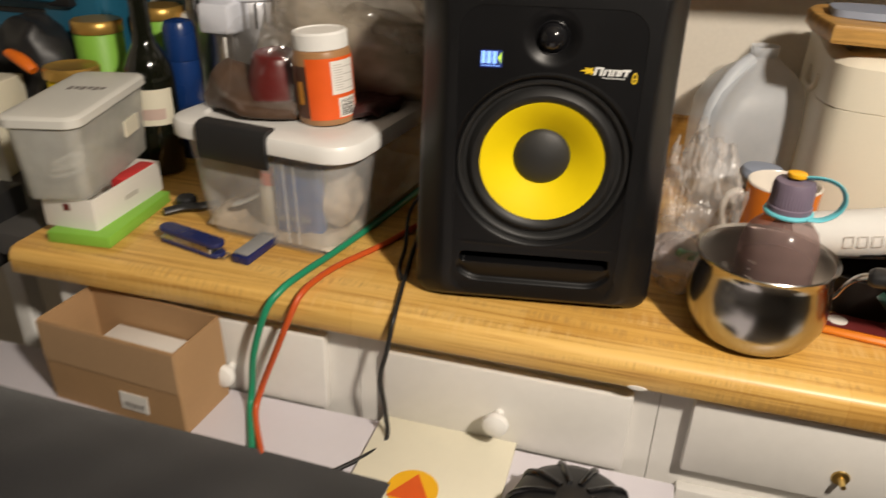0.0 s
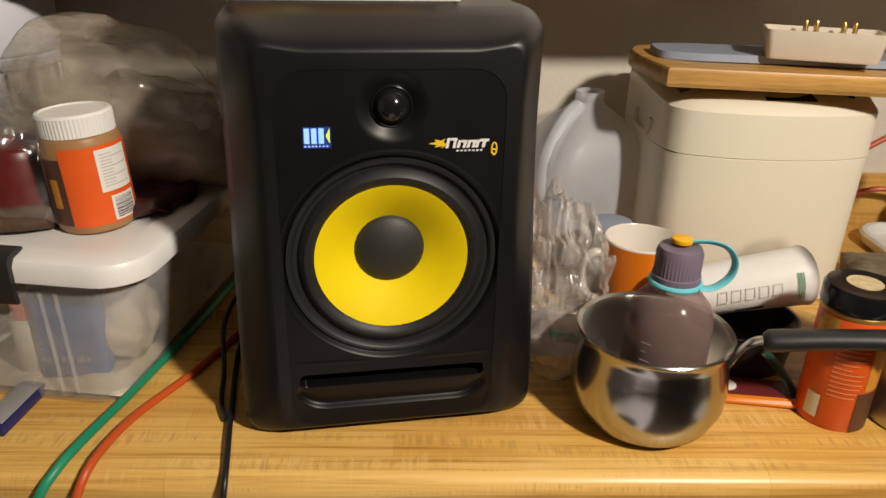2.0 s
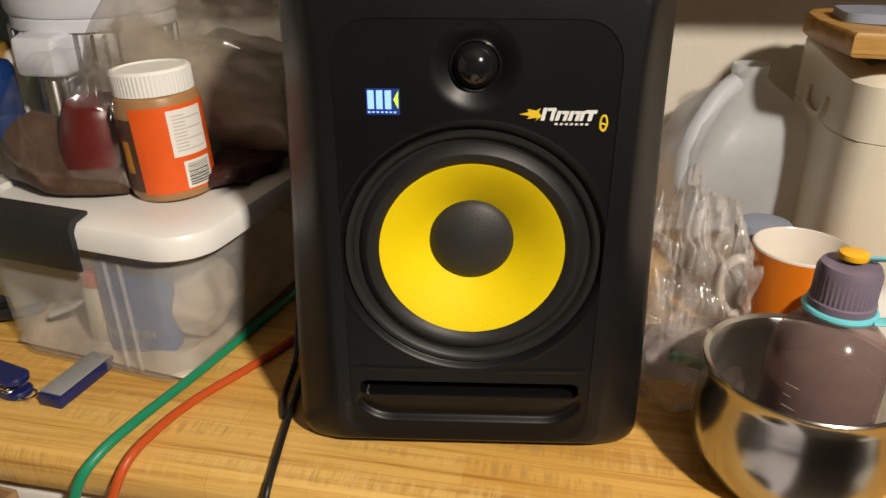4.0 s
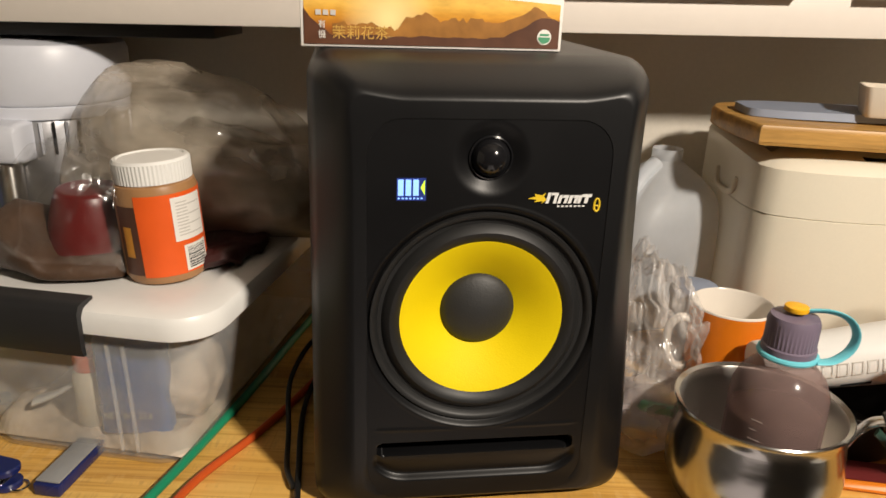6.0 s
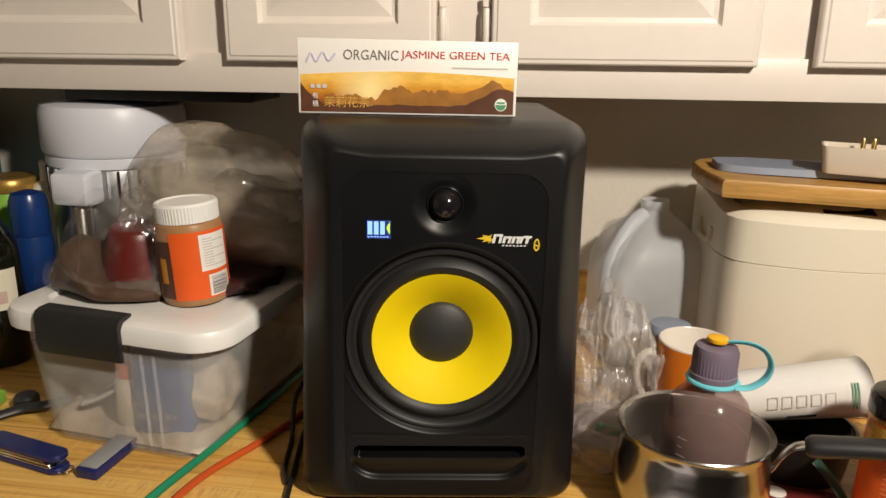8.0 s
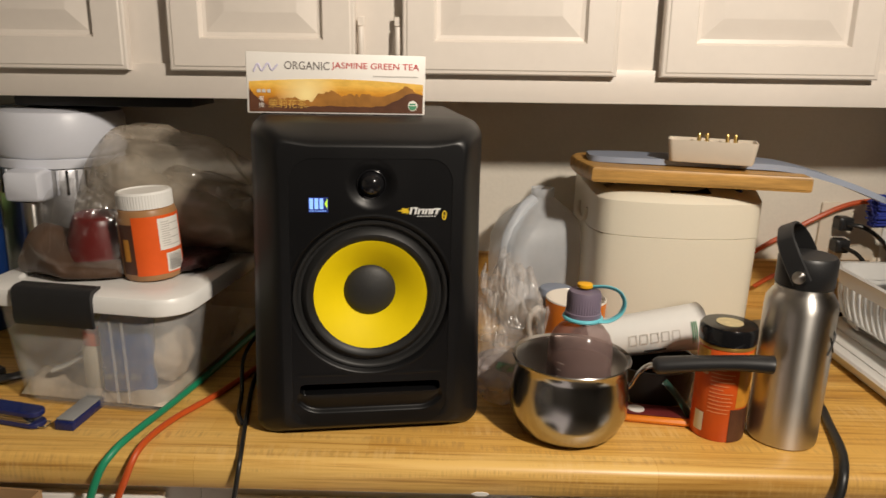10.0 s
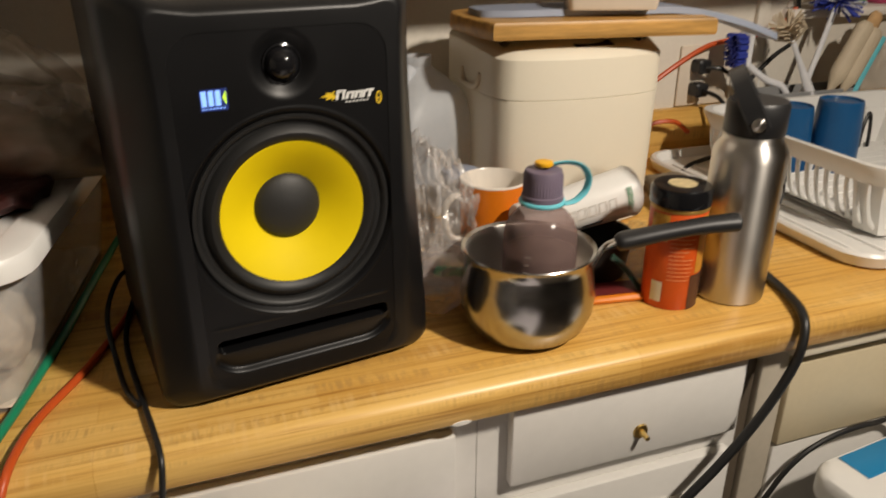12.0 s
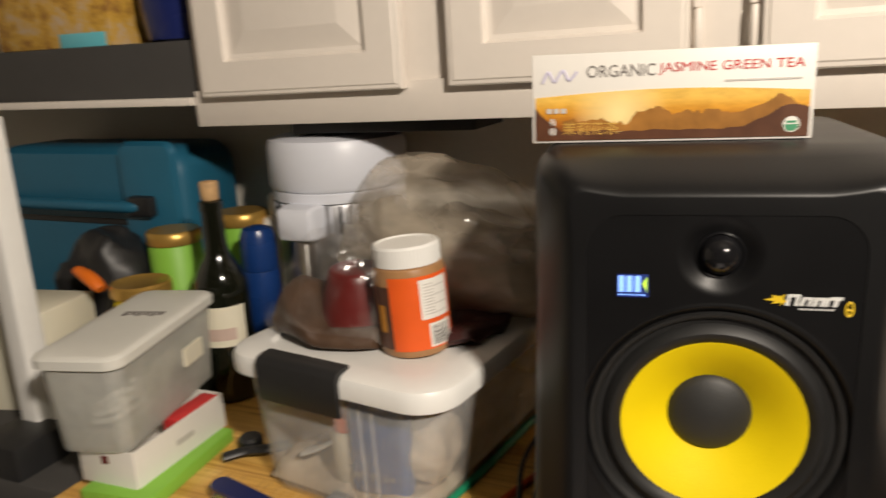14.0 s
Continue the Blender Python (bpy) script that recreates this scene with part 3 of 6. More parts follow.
def panel_door(x0, x1, hinge):
    z0, z1, t = 0.040, 0.745, 0.018
    y = DY + 0.0035

    def rect(inset, depth):
        return [(x0 + inset, y - t + depth, z0 + inset), (x1 - inset, y - t + depth, z0 + inset), (x1 - inset, y - t + depth, z1 - inset), (x0 + inset, y - t + depth, z1 - inset)]
    loops = [rect(0, t), rect(0, 0.004), rect(0.002, 0.002), rect(0.006, 0.0015), rect(0.008, 0.0), rect(0.048, 0.0), rect(0.052, 0.008), rect(0.058, 0.009), rect(0.086, 0.002), rect(0.089, 0.0015)]
    d = part("door", loft(loops), M_CAB, wc, angle=12)
    return d


for a, b, s in ((-0.727, -0.404, 1), (-0.340, -0.056, 1), (0.016, 0.345, -1), (0.413, 0.747, 1), (0.812, 1.045, -1)):
    door = panel_door(a, b, s)
    for hz in (0.085, 0.66) if (a, b) in ((-0.340, -0.056), (0.016, 0.345)) else ():
        hx = b + 0.008 if s > 0 else a - 0.008
        bm = lathe([(0.0035, -0.024), (0.0045, -0.022), (0.0045, 0.022), (0.0035, 0.024)], 12)
        box(-0.007, 0.007, 0.002, 0.004, -0.014, 0.014, bm=bm)
        for sz in (-0.032, 0.032):
            box(-0.005, 0.005, 0.0, 0.004, sz - 0.007, sz + 0.007, 0.001, 1, bm=bm)
        bmesh.ops.translate(bm, vec=(hx, DY - 0.002, hz), verts=bm.verts)
        part("hinge", bm, M_CAB, door, "white overpainted hinge")
# the shade under the cabinet, put in as a black strip
part("shadow_strip", box(-0.62, -0.33, 0.38, 0.50, -0.020, -0.003, 0.002), M_BLACK_PL, wc, "black strip standing in for the shade under the cabinet")


# ---- the studio monitor ----
spk = thing("studio_monitor", pose(-0.001, 0.003, CT, 0, 0, 9.0), "black studio monitor loudspeaker with a yellow woofer cone", "loudspeaker")
SH, SW = 0.392, 0.1405


def spk_loop(y, hw, z0, z1, r, pull=0.0):
    out = []
    ring = rr(hw, (z1 - z0) / 2, r, 8)
    dense = []
    for (a, b), (c, d) in zip(ring, ring[1:] + ring[:1]):
        n = 24 if math.hypot(c - a, d - b) > 0.03 else 1
        dense += [(a + (c - a) * k / n, b + (d - b) * k / n) for k in range(n)]
    for a, b in dense:
        z = (z0 + z1) / 2 + b
        # the flat front is drawn out towards the upper corners
        cu, cv = max(0, abs(a) / SW - 0.48) / 0.52, max(0, z / SH - 0.80) / 0.20
        w = pull * min(1, (cu * cv) ** 1.3 * 1.8)
        a, z = a + math.copysign(0.4 * w, a), z + 0.85 * w
        f = min(1, max(0, z / 0.33))
        f = 0.28 + 0.72 * f * f * (3 - 2 * f)  # the bevel is deep at the top, shallow at the foot
        out.append((a, y * f if y < 0.1 else y, z))
    return out


loops = [spk_loop(0.285, SW - 0.006, 0.006, SH - 0.006, 0.018), spk_loop(0.279, SW, 0.0, SH, 0.02), spk_loop(0.066, SW, 0.0, SH, 0.022), spk_loop(0.056, SW - 0.0008, 0.0004, SH - 0.0008, 0.023)]
for k in range(1, 19):  # a bevel that meets the flat front in a soft ridge
    s = (1 - k / 18) ** 1.5
    u = 1 - s
    loops.append(spk_loop(0.045 * (math.hypot(s, 0.34) - 0.34) / (math.hypot(1, 0.34) - 0.34), SW - 0.003 - 0.033 * u, 0.003 + 0.011 * u, SH - 0.003 - 0.0275 * u, 0.022 - 0.009 * u, 0.019 * u))
loops.append(spk_loop(-0.0001, SW - 0.0395, 0.0152, SH - 0.036, 0.019))
loops += [spk_loop(0.0, SW - 0.0452, 0.0168, SH - 0.0427, 0.0275), spk_loop(0.0022, SW - 0.0456, 0.0170, SH - 0.0430, 0.0275)]
part("body", loft(loops, True, False), M_SPK, spk, angle=60)
WC, TC = 0.1820, 0.3188
bm = bmesh.new()
nx, nz, pw, pz0, pz1 = 170, 300, 0.0985, 0.0135, 0.3545


def sstep(a, b, v):
    t = min(1, max(0, (v - a) / (b - a)))
    return t * t * (3 - 2 * t)


def face_depth(x, z):
    y = 0.0007
    r = math.hypot(x, z - TC)
    y += 0.0085 * (1 - sstep(0.010, 0.031, r))
    r = math.hypot(x, z - WC)
    y += 0.055 * (1 - sstep(0.0855, 0.0880, r)) + 0.0052 * sstep(0.0, 1.0, (0.0990 - r) / 0.0055) - 0.0006 * math.exp(-((r - 0.0998) / 0.0010) ** 2)
    # the port slot and the scooped lip under it
    if abs(x) < 0.098 and z < 0.090:
        y -= 0.0008 * math.exp(-((z - 0.0820 - 0.0012 * (x / 0.09) ** 2) / 0.0012) ** 2) * sstep(0.1015, 0.1035, r) * (1 - sstep(0.080, 0.092, abs(x)))
        y -= 0.0020 * (1 - sstep(0.010, 0.033, z))
        sx = max(0, abs(x) - 0.0805)
        q = math.hypot(sx, max(0, abs(z - 0.0632) - 0.0003))
        y += 0.05 * (1 - sstep(0.0052, 0.0064, q))
        low = 0.0315 + 0.010 * max(0, (abs(x) - 0.055) / 0.03) ** 3
        lip = (1 - sstep(0.086, 0.091, abs(x))) * sstep(low - 0.0012, low + 0.0042, z) * (1 - sstep(0.055, 0.059, z))
        y += 0.0056 * lip * (1 - 0.75 * sstep(low, 0.056, z))
    return y


grid = [[bm.verts.new((-pw + 2 * pw * i / nx, face_depth(-pw + 2 * pw * i / nx, pz0 + (pz1 - pz0) * j / nz), pz0 + (pz1 - pz0) * j / nz)) for i in range(nx + 1)] for j in range(nz + 1)]
for j in range(nz):
    for i in range(nx):
        cx, cz = grid[j][i].co.x, grid[j][i].co.z - 0.184
        qx, qz = abs(cx) - (SW - 0.0440 - 0.028), abs(cz) - (0.1695 - 0.028)
        if math.hypot(max(qx, 0), max(qz, 0)) + min(max(qx, qz), 0) < 0.028:
            bm.faces.new((grid[j][i], grid[j][i + 1], grid[j + 1][i + 1], grid[j + 1][i]))
bmesh.ops.delete(bm, geom=[v for v in bm.verts if not v.link_faces], context="VERTS")
part("baffle", bm, M_SPK_FACE, spk, "satin black baffle with a slotted port", angle=70)


def facing(profile, cz, n=64, closed=False):
    """Turned work that faces -y, given as (radius, depth)."""
    b = lathe([(r, -d) for r, d in profile], n, False, closed)
    bmesh.ops.transform(b, matrix=Matrix.Translation((0, 0, cz)) @ Matrix.Rotation(radians(90), 4, "X"), verts=b.verts)
    return b


woofer = part("woofer", facing([(0.0938, 0.0050), (0.0928, 0.0028), (0.0905, 0.0030), (0.0885, 0.0046), (0.0866, 0.0078), (0.0835, 0.0082), (0.081, 0.0048), (0.077, 0.0022), (0.0735, 0.0028), (0.0705, 0.0056), (0.0682, 0.0074), (0.0665, 0.010)], WC, 96), M_RUBBER, spk, "black rubber surround")
part("cone", facing([(0.0690, 0.0070), (0.0660, 0.0080), (0.050, 0.0178), (0.038, 0.0262), (0.0270, 0.0335)], WC, 96), M_YELLOW, woofer, "bright yellow woven cone")
part("dust_cap", facing([(0.0324, 0.0305), (0.0312, 0.0282), (0.027, 0.0252), (0.019, 0.0225), (0.011, 0.0202), (0.004, 0.0194), (0.0005, 0.0193)], WC, 64, True), M_DUST, woofer, "black dust cap")
tweeter = part("tweeter", facing([(0.0182, 0.0090), (0.0172, 0.0050), (0.0160, 0.0045), (0.0150, 0.0060)], TC, 48), M_GLOSSBLACK, spk, "gloss black tweeter ring")
part("dome", facing([(0.0152, 0.0065), (0.0145, 0.0030), (0.0125, -0.0005), (0.0095, -0.0037), (0.0055, -0.0059), (0.002, -0.0067), (0.0003, -0.0068)], TC, 48, True), M_GLOSSBLACK, tweeter)
# lit badge
BX = -0.0715
badge = part("lit_badge", front_plate([(BX - 0.001, 0.2865), (BX + 0.0215, 0.2865), (BX + 0.0215, 0.3042), (BX - 0.001, 0.3042)], 0.0005, 0.0013), M_LED_BG, spk, "lit blue badge")
for k in range(3):
    x = BX + k * 0.0058
    part("lit_mark", front_plate([(x, 0.2905), (x + 0.0042, 0.2905), (x + 0.0042, 0.3030), (x, 0.3030)], 0.0001, 0.0004), M_LED, badge)
part("lit_mark", front_plate([(BX + 0.0172, 0.2968), (BX + 0.0205, 0.3030), (BX + 0.0205, 0.2905)], 0.0001, 0.0004), M_LED_G, badge, "lit green arrow")
bm = bmesh.new()
for k in range(7):
    front_plate([(BX + k * 0.0029, 0.2878), (BX + 0.0017 + k * 0.0029, 0.2878), (BX + 0.0017 + k * 0.0029, 0.2888), (BX + k * 0.0029, 0.2888)], 0.0001, 0.0004, bm)
part("lit_bar", bm, M_LED, badge)
# printed mark: flame, bold slanted strokes, a narrow figure
logo = part("flame_mark", front_plate([(0.0300, 0.2880), (0.0360, 0.2895), (0.0350, 0.2915), (0.0410, 0.2905), (0.0440, 0.2925), (0.0425, 0.2895), (0.0450, 0.2870), (0.0405, 0.2835), (0.0420, 0.2860), (0.0350, 0.2850), (0.0370, 0.2870)], -0.0004, 0.0004), M_INK_Y, spk, "yellow flame mark")
for k, (x, w, h) in enumerate(((0.0440, 0.0085, 0.0085), (0.0535, 0.0075, 0.0065), (0.0620, 0.0070, 0.0065), (0.0695, 0.0025, 0.0065), (0.0730, 0.0080, 0.0072))):
    z = 0.2840
    bm = bmesh.new()
    s = 0.0018
    if k == 3:
        front_plate([(x, z), (x + w, z), (x + w + s, z + h), (x + s, z + h)], -0.0004, 0.0004, bm)
    elif k == 4:
        front_plate([(x, z + h - 0.0022), (x + w, z + h - 0.0022), (x + w + 0.0006, z + h), (x + 0.0006, z + h)], -0.0004, 0.0004, bm)
        front_plate([(x + 0.002, z), (x + 0.0048, z), (x + 0.006, z + h - 0.0023), (x + 0.0032, z + h - 0.0023)], -0.0004, 0.0004, bm)
    else:
        front_plate([(x, z), (x + 0.0026, z), (x + 0.0026 + s, z + h), (x + s, z + h)], -0.0004, 0.0004, bm)
        front_plate([(x + 0.003 + s, z + h), (x + 0.0025 + s, z + h - 0.002), (x + w + s, z + h - 0.002), (x + w + s, z + h)], -0.0004, 0.0004, bm)
        front_plate([(x + w - 0.0024, z), (x + w, z), (x + w + s * 0.7, z + h - 0.0022), (x + w + s * 0.7 - 0.0024, z + h - 0.0022)], -0.0004, 0.0004, bm)
    part("letter_mark", bm, M_INK_W, spk)
for k in range(7):
    x = 0.0535 + k * 0.0034
    part("letter_bar", front_plate([(x, 0.2810), (x + 0.002, 0.2810), (x + 0.0023, 0.2822), (x + 0.0003, 0.2822)], -0.0004, 0.0004), M_INK_W, spk)
bm = tube([(0.0862 + 0.0022 * math.sin(a), 0.0002, 0.2825 + 0.0052 * math.cos(a) * 1.0 + 0.0) for a in [math.pi * 2 * i / 16 for i in range(17)]], 0.0008, 6, 2)
tube([(0.0858 + 0.0020 * math.sin(a), 0.0002, 0.2800 + 0.0022 * math.cos(a)) for a in [math.pi * 2 * i / 12 for i in range(13)]], 0.0006, 6, 2, bm=bm)
part("figure_mark", bm, M_INK_Y, spk, "yellow figure mark")

# ---- tea carton on the monitor ----
TW, TH, TD = 0.222, 0.072, 0.125
tea = thing("tea_box", pose(-0.157, 0.062, CT + SH + 0.0005, 0, 0, 10) @ Matrix.Diagonal((0.975, 1, 1, 1)), "white and orange tea carton lying on the loudspeaker", "box")
part("carton", box(0, TW, 0, TD, 0, TH, 0.0012, 2), M_CARD_W, tea)


def sunset(name):
    m, t, p = nodes_of(name)
    vec = t.nodes.new("ShaderNodeTexCoord").outputs["Object"]
    sx = t.nodes.new("ShaderNodeSeparateXYZ")
    link(t, vec, sx.inputs[0])
    warm = ramp(t, sx.outputs[2], [(0.004, (0.10, 0.035, 0.018)), (0.016, (0.38, 0.12, 0.012)), (0.026, (0.72, 0.33, 0.025)), (0.036, (0.84, 0.52, 0.10))])
    n = noise_node(t, coords(t, (1, 1, 3)), 55, 5)
    col = mixc(t, 0.5, warm, ramp(t, n, [(0.3, (0.55, 0.5, 0.45)), (0.6, (1, 1, 1))]), "MULTIPLY")
    dist = t.nodes.new("ShaderNodeVectorMath")
    dist.operation = "DISTANCE"
    dist.inputs[1].default_value = (0.072, 0.0, 0.023)
    link(t, vec, dist.inputs[0])
    col = mixc(t, ramp(t, dist.outputs["Value"], [(0.003, (1, 1, 1)), (0.040, (0, 0, 0))]), col, (0.90, 0.72, 0.32))
    link(t, col, p.inputs["Base Color"])
    p.inputs["Roughness"].default_value = 0.4
    return m


M_SUNSET = sunset("printed_sunset")
arc = [(0.003 + (TW - 0.006) * i / 30, 0.0375 + 0.0045 * math.sin(math.pi * i / 30)) for i in range(31)]
part("landscape_print", front_plate([(0.003, 0.002), (TW - 0.003, 0.002)] + arc[::-1], -0.0004, 0.0004), M_SUNSET, tea, "printed orange mountain sunset")
random.seed(4)
ridge = []
for i in range(61):
    x = 0.026 + (TW - 0.03) * i / 60
    h = 0.018 + 0.004 * noise.noise((x * 40, 1.0, 0)) + 0.0075 * abs(noise.noise((x * 130, 5.0, 0)))
    for px, ph, pw_ in ((0.104, 0.010, 0.009), (0.088, 0.006, 0.006), (0.125, 0.005, 0.008), (0.150, 0.005, 0.012), (0.198, 0.016, 0.014), (0.178, 0.006, 0.01)):
        h += ph * math.exp(-((x - px) / pw_) ** 2)
    h -= 0.006 * math.exp(-((x - 0.072) / 0.010) ** 2)
    ridge.append((x, min(h, 0.040)))
M_RIDGE = surf("print_brown_ridge", (0.34, 0.145, 0.022), 0.45, var=0.35, scale=40, relief=0)
M_RIDGE2 = surf("print_dark_ridge", (0.10, 0.035, 0.014), 0.45, var=0.3, scale=40, relief=0)
part("ridge_print", front_plate([(0.026, 0.009), (TW - 0.004, 0.009)] + ridge[::-1], -0.0007, -0.00045), M_RIDGE, tea)
low = [(0.003 + (TW - 0.006) * i / 40, 0.0095 + 0.005 * noise.noise((i * 0.35, 9, 2)) + 0.018 * math.exp(-((i - 38) / 4.5) ** 2) + 0.02 * max(0, (4 - i) / 4)) for i in range(41)]
part("ridge_print", front_plate([(0.003, 0.0022), (TW - 0.003, 0.0022)] + low[::-1], -0.0010, -0.00075), M_RIDGE2, tea)
part("lettering", upright_words("ORGANIC", 0.046, -0.0006, 0.0525, 0.055, 0.0095), M_INK_GREY, tea)
part("lettering", upright_words("JASMINE GREEN TEA", 0.1035, -0.0006, 0.0525, 0.110, 0.0095), M_INK_RED, tea, "red lettering")
part("print_bar", front_plate([(0.155, 0.0458), (0.212, 0.0458), (0.212, 0.0472), (0.155, 0.0472)], -0.0006, -0.0002), M_INK_PALE, tea)
bm = tube([(0.009, -0.0004, 0.049), (0.014, -0.0004, 0.058), (0.019, -0.0004, 0.050), (0.026, -0.0004, 0.059), (0.031, -0.0004, 0.051), (0.038, -0.0004, 0.058)], 0.0012, 6, 5, 0.4)
part("brand_mark", bm, M_INK_LILAC, tea, "lilac script mark")
part("lettering", upright_words("茉莉花茶", 0.026, -0.0013, 0.0065, 0.046, 0.0105), M_INK_GOLD, tea, "gold lettering")
part("lettering", upright_words("有", 0.0145, -0.0013, 0.0145, 0.006, 0.0062), M_CARD_W, tea)
part("lettering", upright_words("機", 0.0145, -0.0013, 0.0068, 0.006, 0.0062), M_CARD_W, tea)
for k in range(3):
    part("print_bar", front_plate([(0.0125 + 0.006 * k, 0.0245), (0.0168 + 0.006 * k, 0.0245), (0.0168 + 0.006 * k, 0.0285), (0.0125 + 0.006 * k, 0.0285)], -0.0013, -0.0010), M_INK_PALE, tea)
disc = [(0.206 + 0.0062 * math.cos(a), 0.0115 + 0.0062 * math.sin(a)) for a in [2 * math.pi * i / 28 for i in range(28)]]
seal = part("seal", front_plate(disc, -0.0014, -0.0011), M_CARD_W, tea, "round green and white seal")
half = [(0.206 + 0.0053 * math.cos(a), 0.0115 + 0.0053 * math.sin(a)) for a in [math.pi + math.pi * i / 14 for i in range(15)]]
part("seal_half", front_plate(half, -0.0017, -0.0015), M_INK_GREEN, seal)
part("seal_bar", front_plate([(0.202, 0.0125), (0.210, 0.0125), (0.210, 0.0143), (0.202, 0.0143)], -0.0017, -0.0015), M_INK_GREEN, seal)


# ---- left of the monitor: storage bin with lid, latch and contents ----
storage = thing("storage_bin", pose(-0.353, 0.248, CT, 0, 0, -8), "clear plastic storage bin with a white lid and black latch", "bin")
BW, BD, BH = 0.142, 0.208, 0.1455


def shell(outer, inner):
    """An open vessel: outside up, over the rim, inside down."""
    return loft(outer + inner[::-1])


def rl(hw, hd, z, r, seg=6):
    return [(x, y, z) for x, y in rr(hw, hd, r, seg)]


part("body", shell([rl(BW - 0.040, BD - 0.012, 0.0, 0.03), rl(BW - 0.036, BD - 0.009, 0.004, 0.034), rl(BW - 0.008, BD - 0.010, BH, 0.04), rl(BW - 0.002, BD - 0.004, BH + 0.003, 0.042)],
                   [rl(BW - 0.041, BD - 0.014, 0.004, 0.03), rl(BW - 0.038, BD - 0.012, 0.007, 0.033), rl(BW - 0.010, BD - 0.012, BH, 0.038), rl(BW - 0.006, BD - 0.008, BH + 0.003, 0.038)]), M_BIN, storage, "milky clear body")
for sx in (0.040, 0.056):
    part("body_rib", tube([(sx, -BD + 0.0105, BH - 0.02), (sx + 0.002, -BD + 0.0110, 0.07), (sx + 0.004, -BD + 0.0105, 0.012)], 0.0022, 6, 5), M_BIN, storage)
lid = part("lid", loft([rl(BW - 0.001, BD - 0.001, BH - 0.007, 0.042), rl(BW + 0.003, BD + 0.003, BH - 0.005, 0.045), rl(BW + 0.004, BD + 0.004, BH + 0.010, 0.046), rl(BW + 0.001, BD + 0.001, BH + 0.016, 0.044), rl(BW - 0.006, BD - 0.006, BH + 0.0185, 0.04), rl(BW - 0.030, BD - 0.030, BH + 0.0185, 0.03), rl(BW - 0.034, BD - 0.034, BH + 0.014, 0.028)]), M_WHITE_PL, storage, "white snap-on lid")
# latch: a curled flap over the lid's rim
lp = [(-0.002, 0.0225), (0.012, 0.0225), (0.019, 0.0205), (0.0225, 0.014), (0.0225, -0.020), (0.020, -0.028), (0.016, -0.028), (0.017, -0.018), (0.0165, 0.010), (0.012, 0.0165), (-0.002, 0.0195)]
part("latch", loft([[(x, -BD + 0.013 - a, BH + 0.002 + b) for a, b in lp] for x in (-0.078, -0.074, 0.026, 0.030)]), M_BLACK_PL, storage, "black plastic latch", angle=50)

# what lies inside the bin
bm = bmesh.new()
gx, gy = 26, 36
rows = [[bm.verts.new((-0.1015 + 0.203 * i / gx, -0.1915 + 0.383 * j / gy, 0.0078 if i in (0, gx) or j in (0, gy) else 0.011 + 0.022 * max(0, noise.noise((i * 0.16, j * 0.14, 3)) + 0.30) + 0.004 * noise.noise((i * 0.9, j * 0.9, 0)))) for i in range(gx + 1)] for j in range(gy + 1)]
for j in range(gy):
    for i in range(gx):
        bm.faces.new((rows[j][i], rows[j][i + 1], rows[j + 1][i + 1], rows[j + 1][i]))
BIN = pose(-0.353, 0.248, CT, 0, 0, -8)
tagged(solo("loose_grain", bm, M_RICE, BIN, "pale loose grain on the bottom of the bin", "grain", angle=80), kind="stuff")
pk = thing("blue_packet", BIN @ pose(0.046, -0.170, 0.018, 0, 0, 12), "dark blue food packet standing in the bin", "packet")
part("pouch", crumple(rbox(0.034, 0.012, 0.0, 0.105, 0.008, 0.004), 0.003, 30), M_BLUEPK, pk)
part("lettering", upright_words("NET WT 25.6", -0.026, -0.0165, 0.022, 0.046, 0.0075), M_INK_PALE, pk)
gbag = thing("bag_of_grain", BIN @ pose(0.070, -0.118, 0.020), "clear bag of pale grain in the bin", "bag")
part("grain", crumple(blob(0.038, 0.048, 0.070), 0.008, 26, 3), M_RICE, gbag, angle=80)
part("film", crumple(blob(0.042, 0.054, 0.100), 0.010, 24, 5), M_FILM, gbag, angle=180)
sc = bmesh.new()
tube([(0, 0, 0), (0.02, 0, 0.008), (0.045, 0, 0.022), (0.075, 0, 0.030)], 0.007, 10, 6, 0.35, sc, ends=lambda t: 1.5 - 0.9 * t)
solo("plastic_spoon", sc, M_WHITE_PL, BIN @ pose(-0.060, -0.175, 0.040, 0, 0, 10), "white plastic spoon lying in the grain", "spoon")
oj = thing("spice_jar", BIN @ pose(-0.002, -0.165, 0.020), "small jar with an orange cap in the bin", "jar")
part("glass", lathe([(0.016, 0), (0.018, 0.003), (0.018, 0.055), (0.014, 0.060)], 20), M_CREAM, oj)
part("cap", lathe([(0.016, 0.0605), (0.016, 0.076), (0.013, 0.078)], 20), M_TIN, oj, "orange cap")
solo("dark_pouch", crumple(rbox(0.050, 0.018, 0, 0.072, 0.012, 0.005), 0.006, 26, 9), M_BLACK_PL, BIN @ pose(-0.035, -0.06, 0.022, 0, 0, 6), "dark pouch in the bin", "pouch", angle=80)

LZ = CT + BH + 0.0190
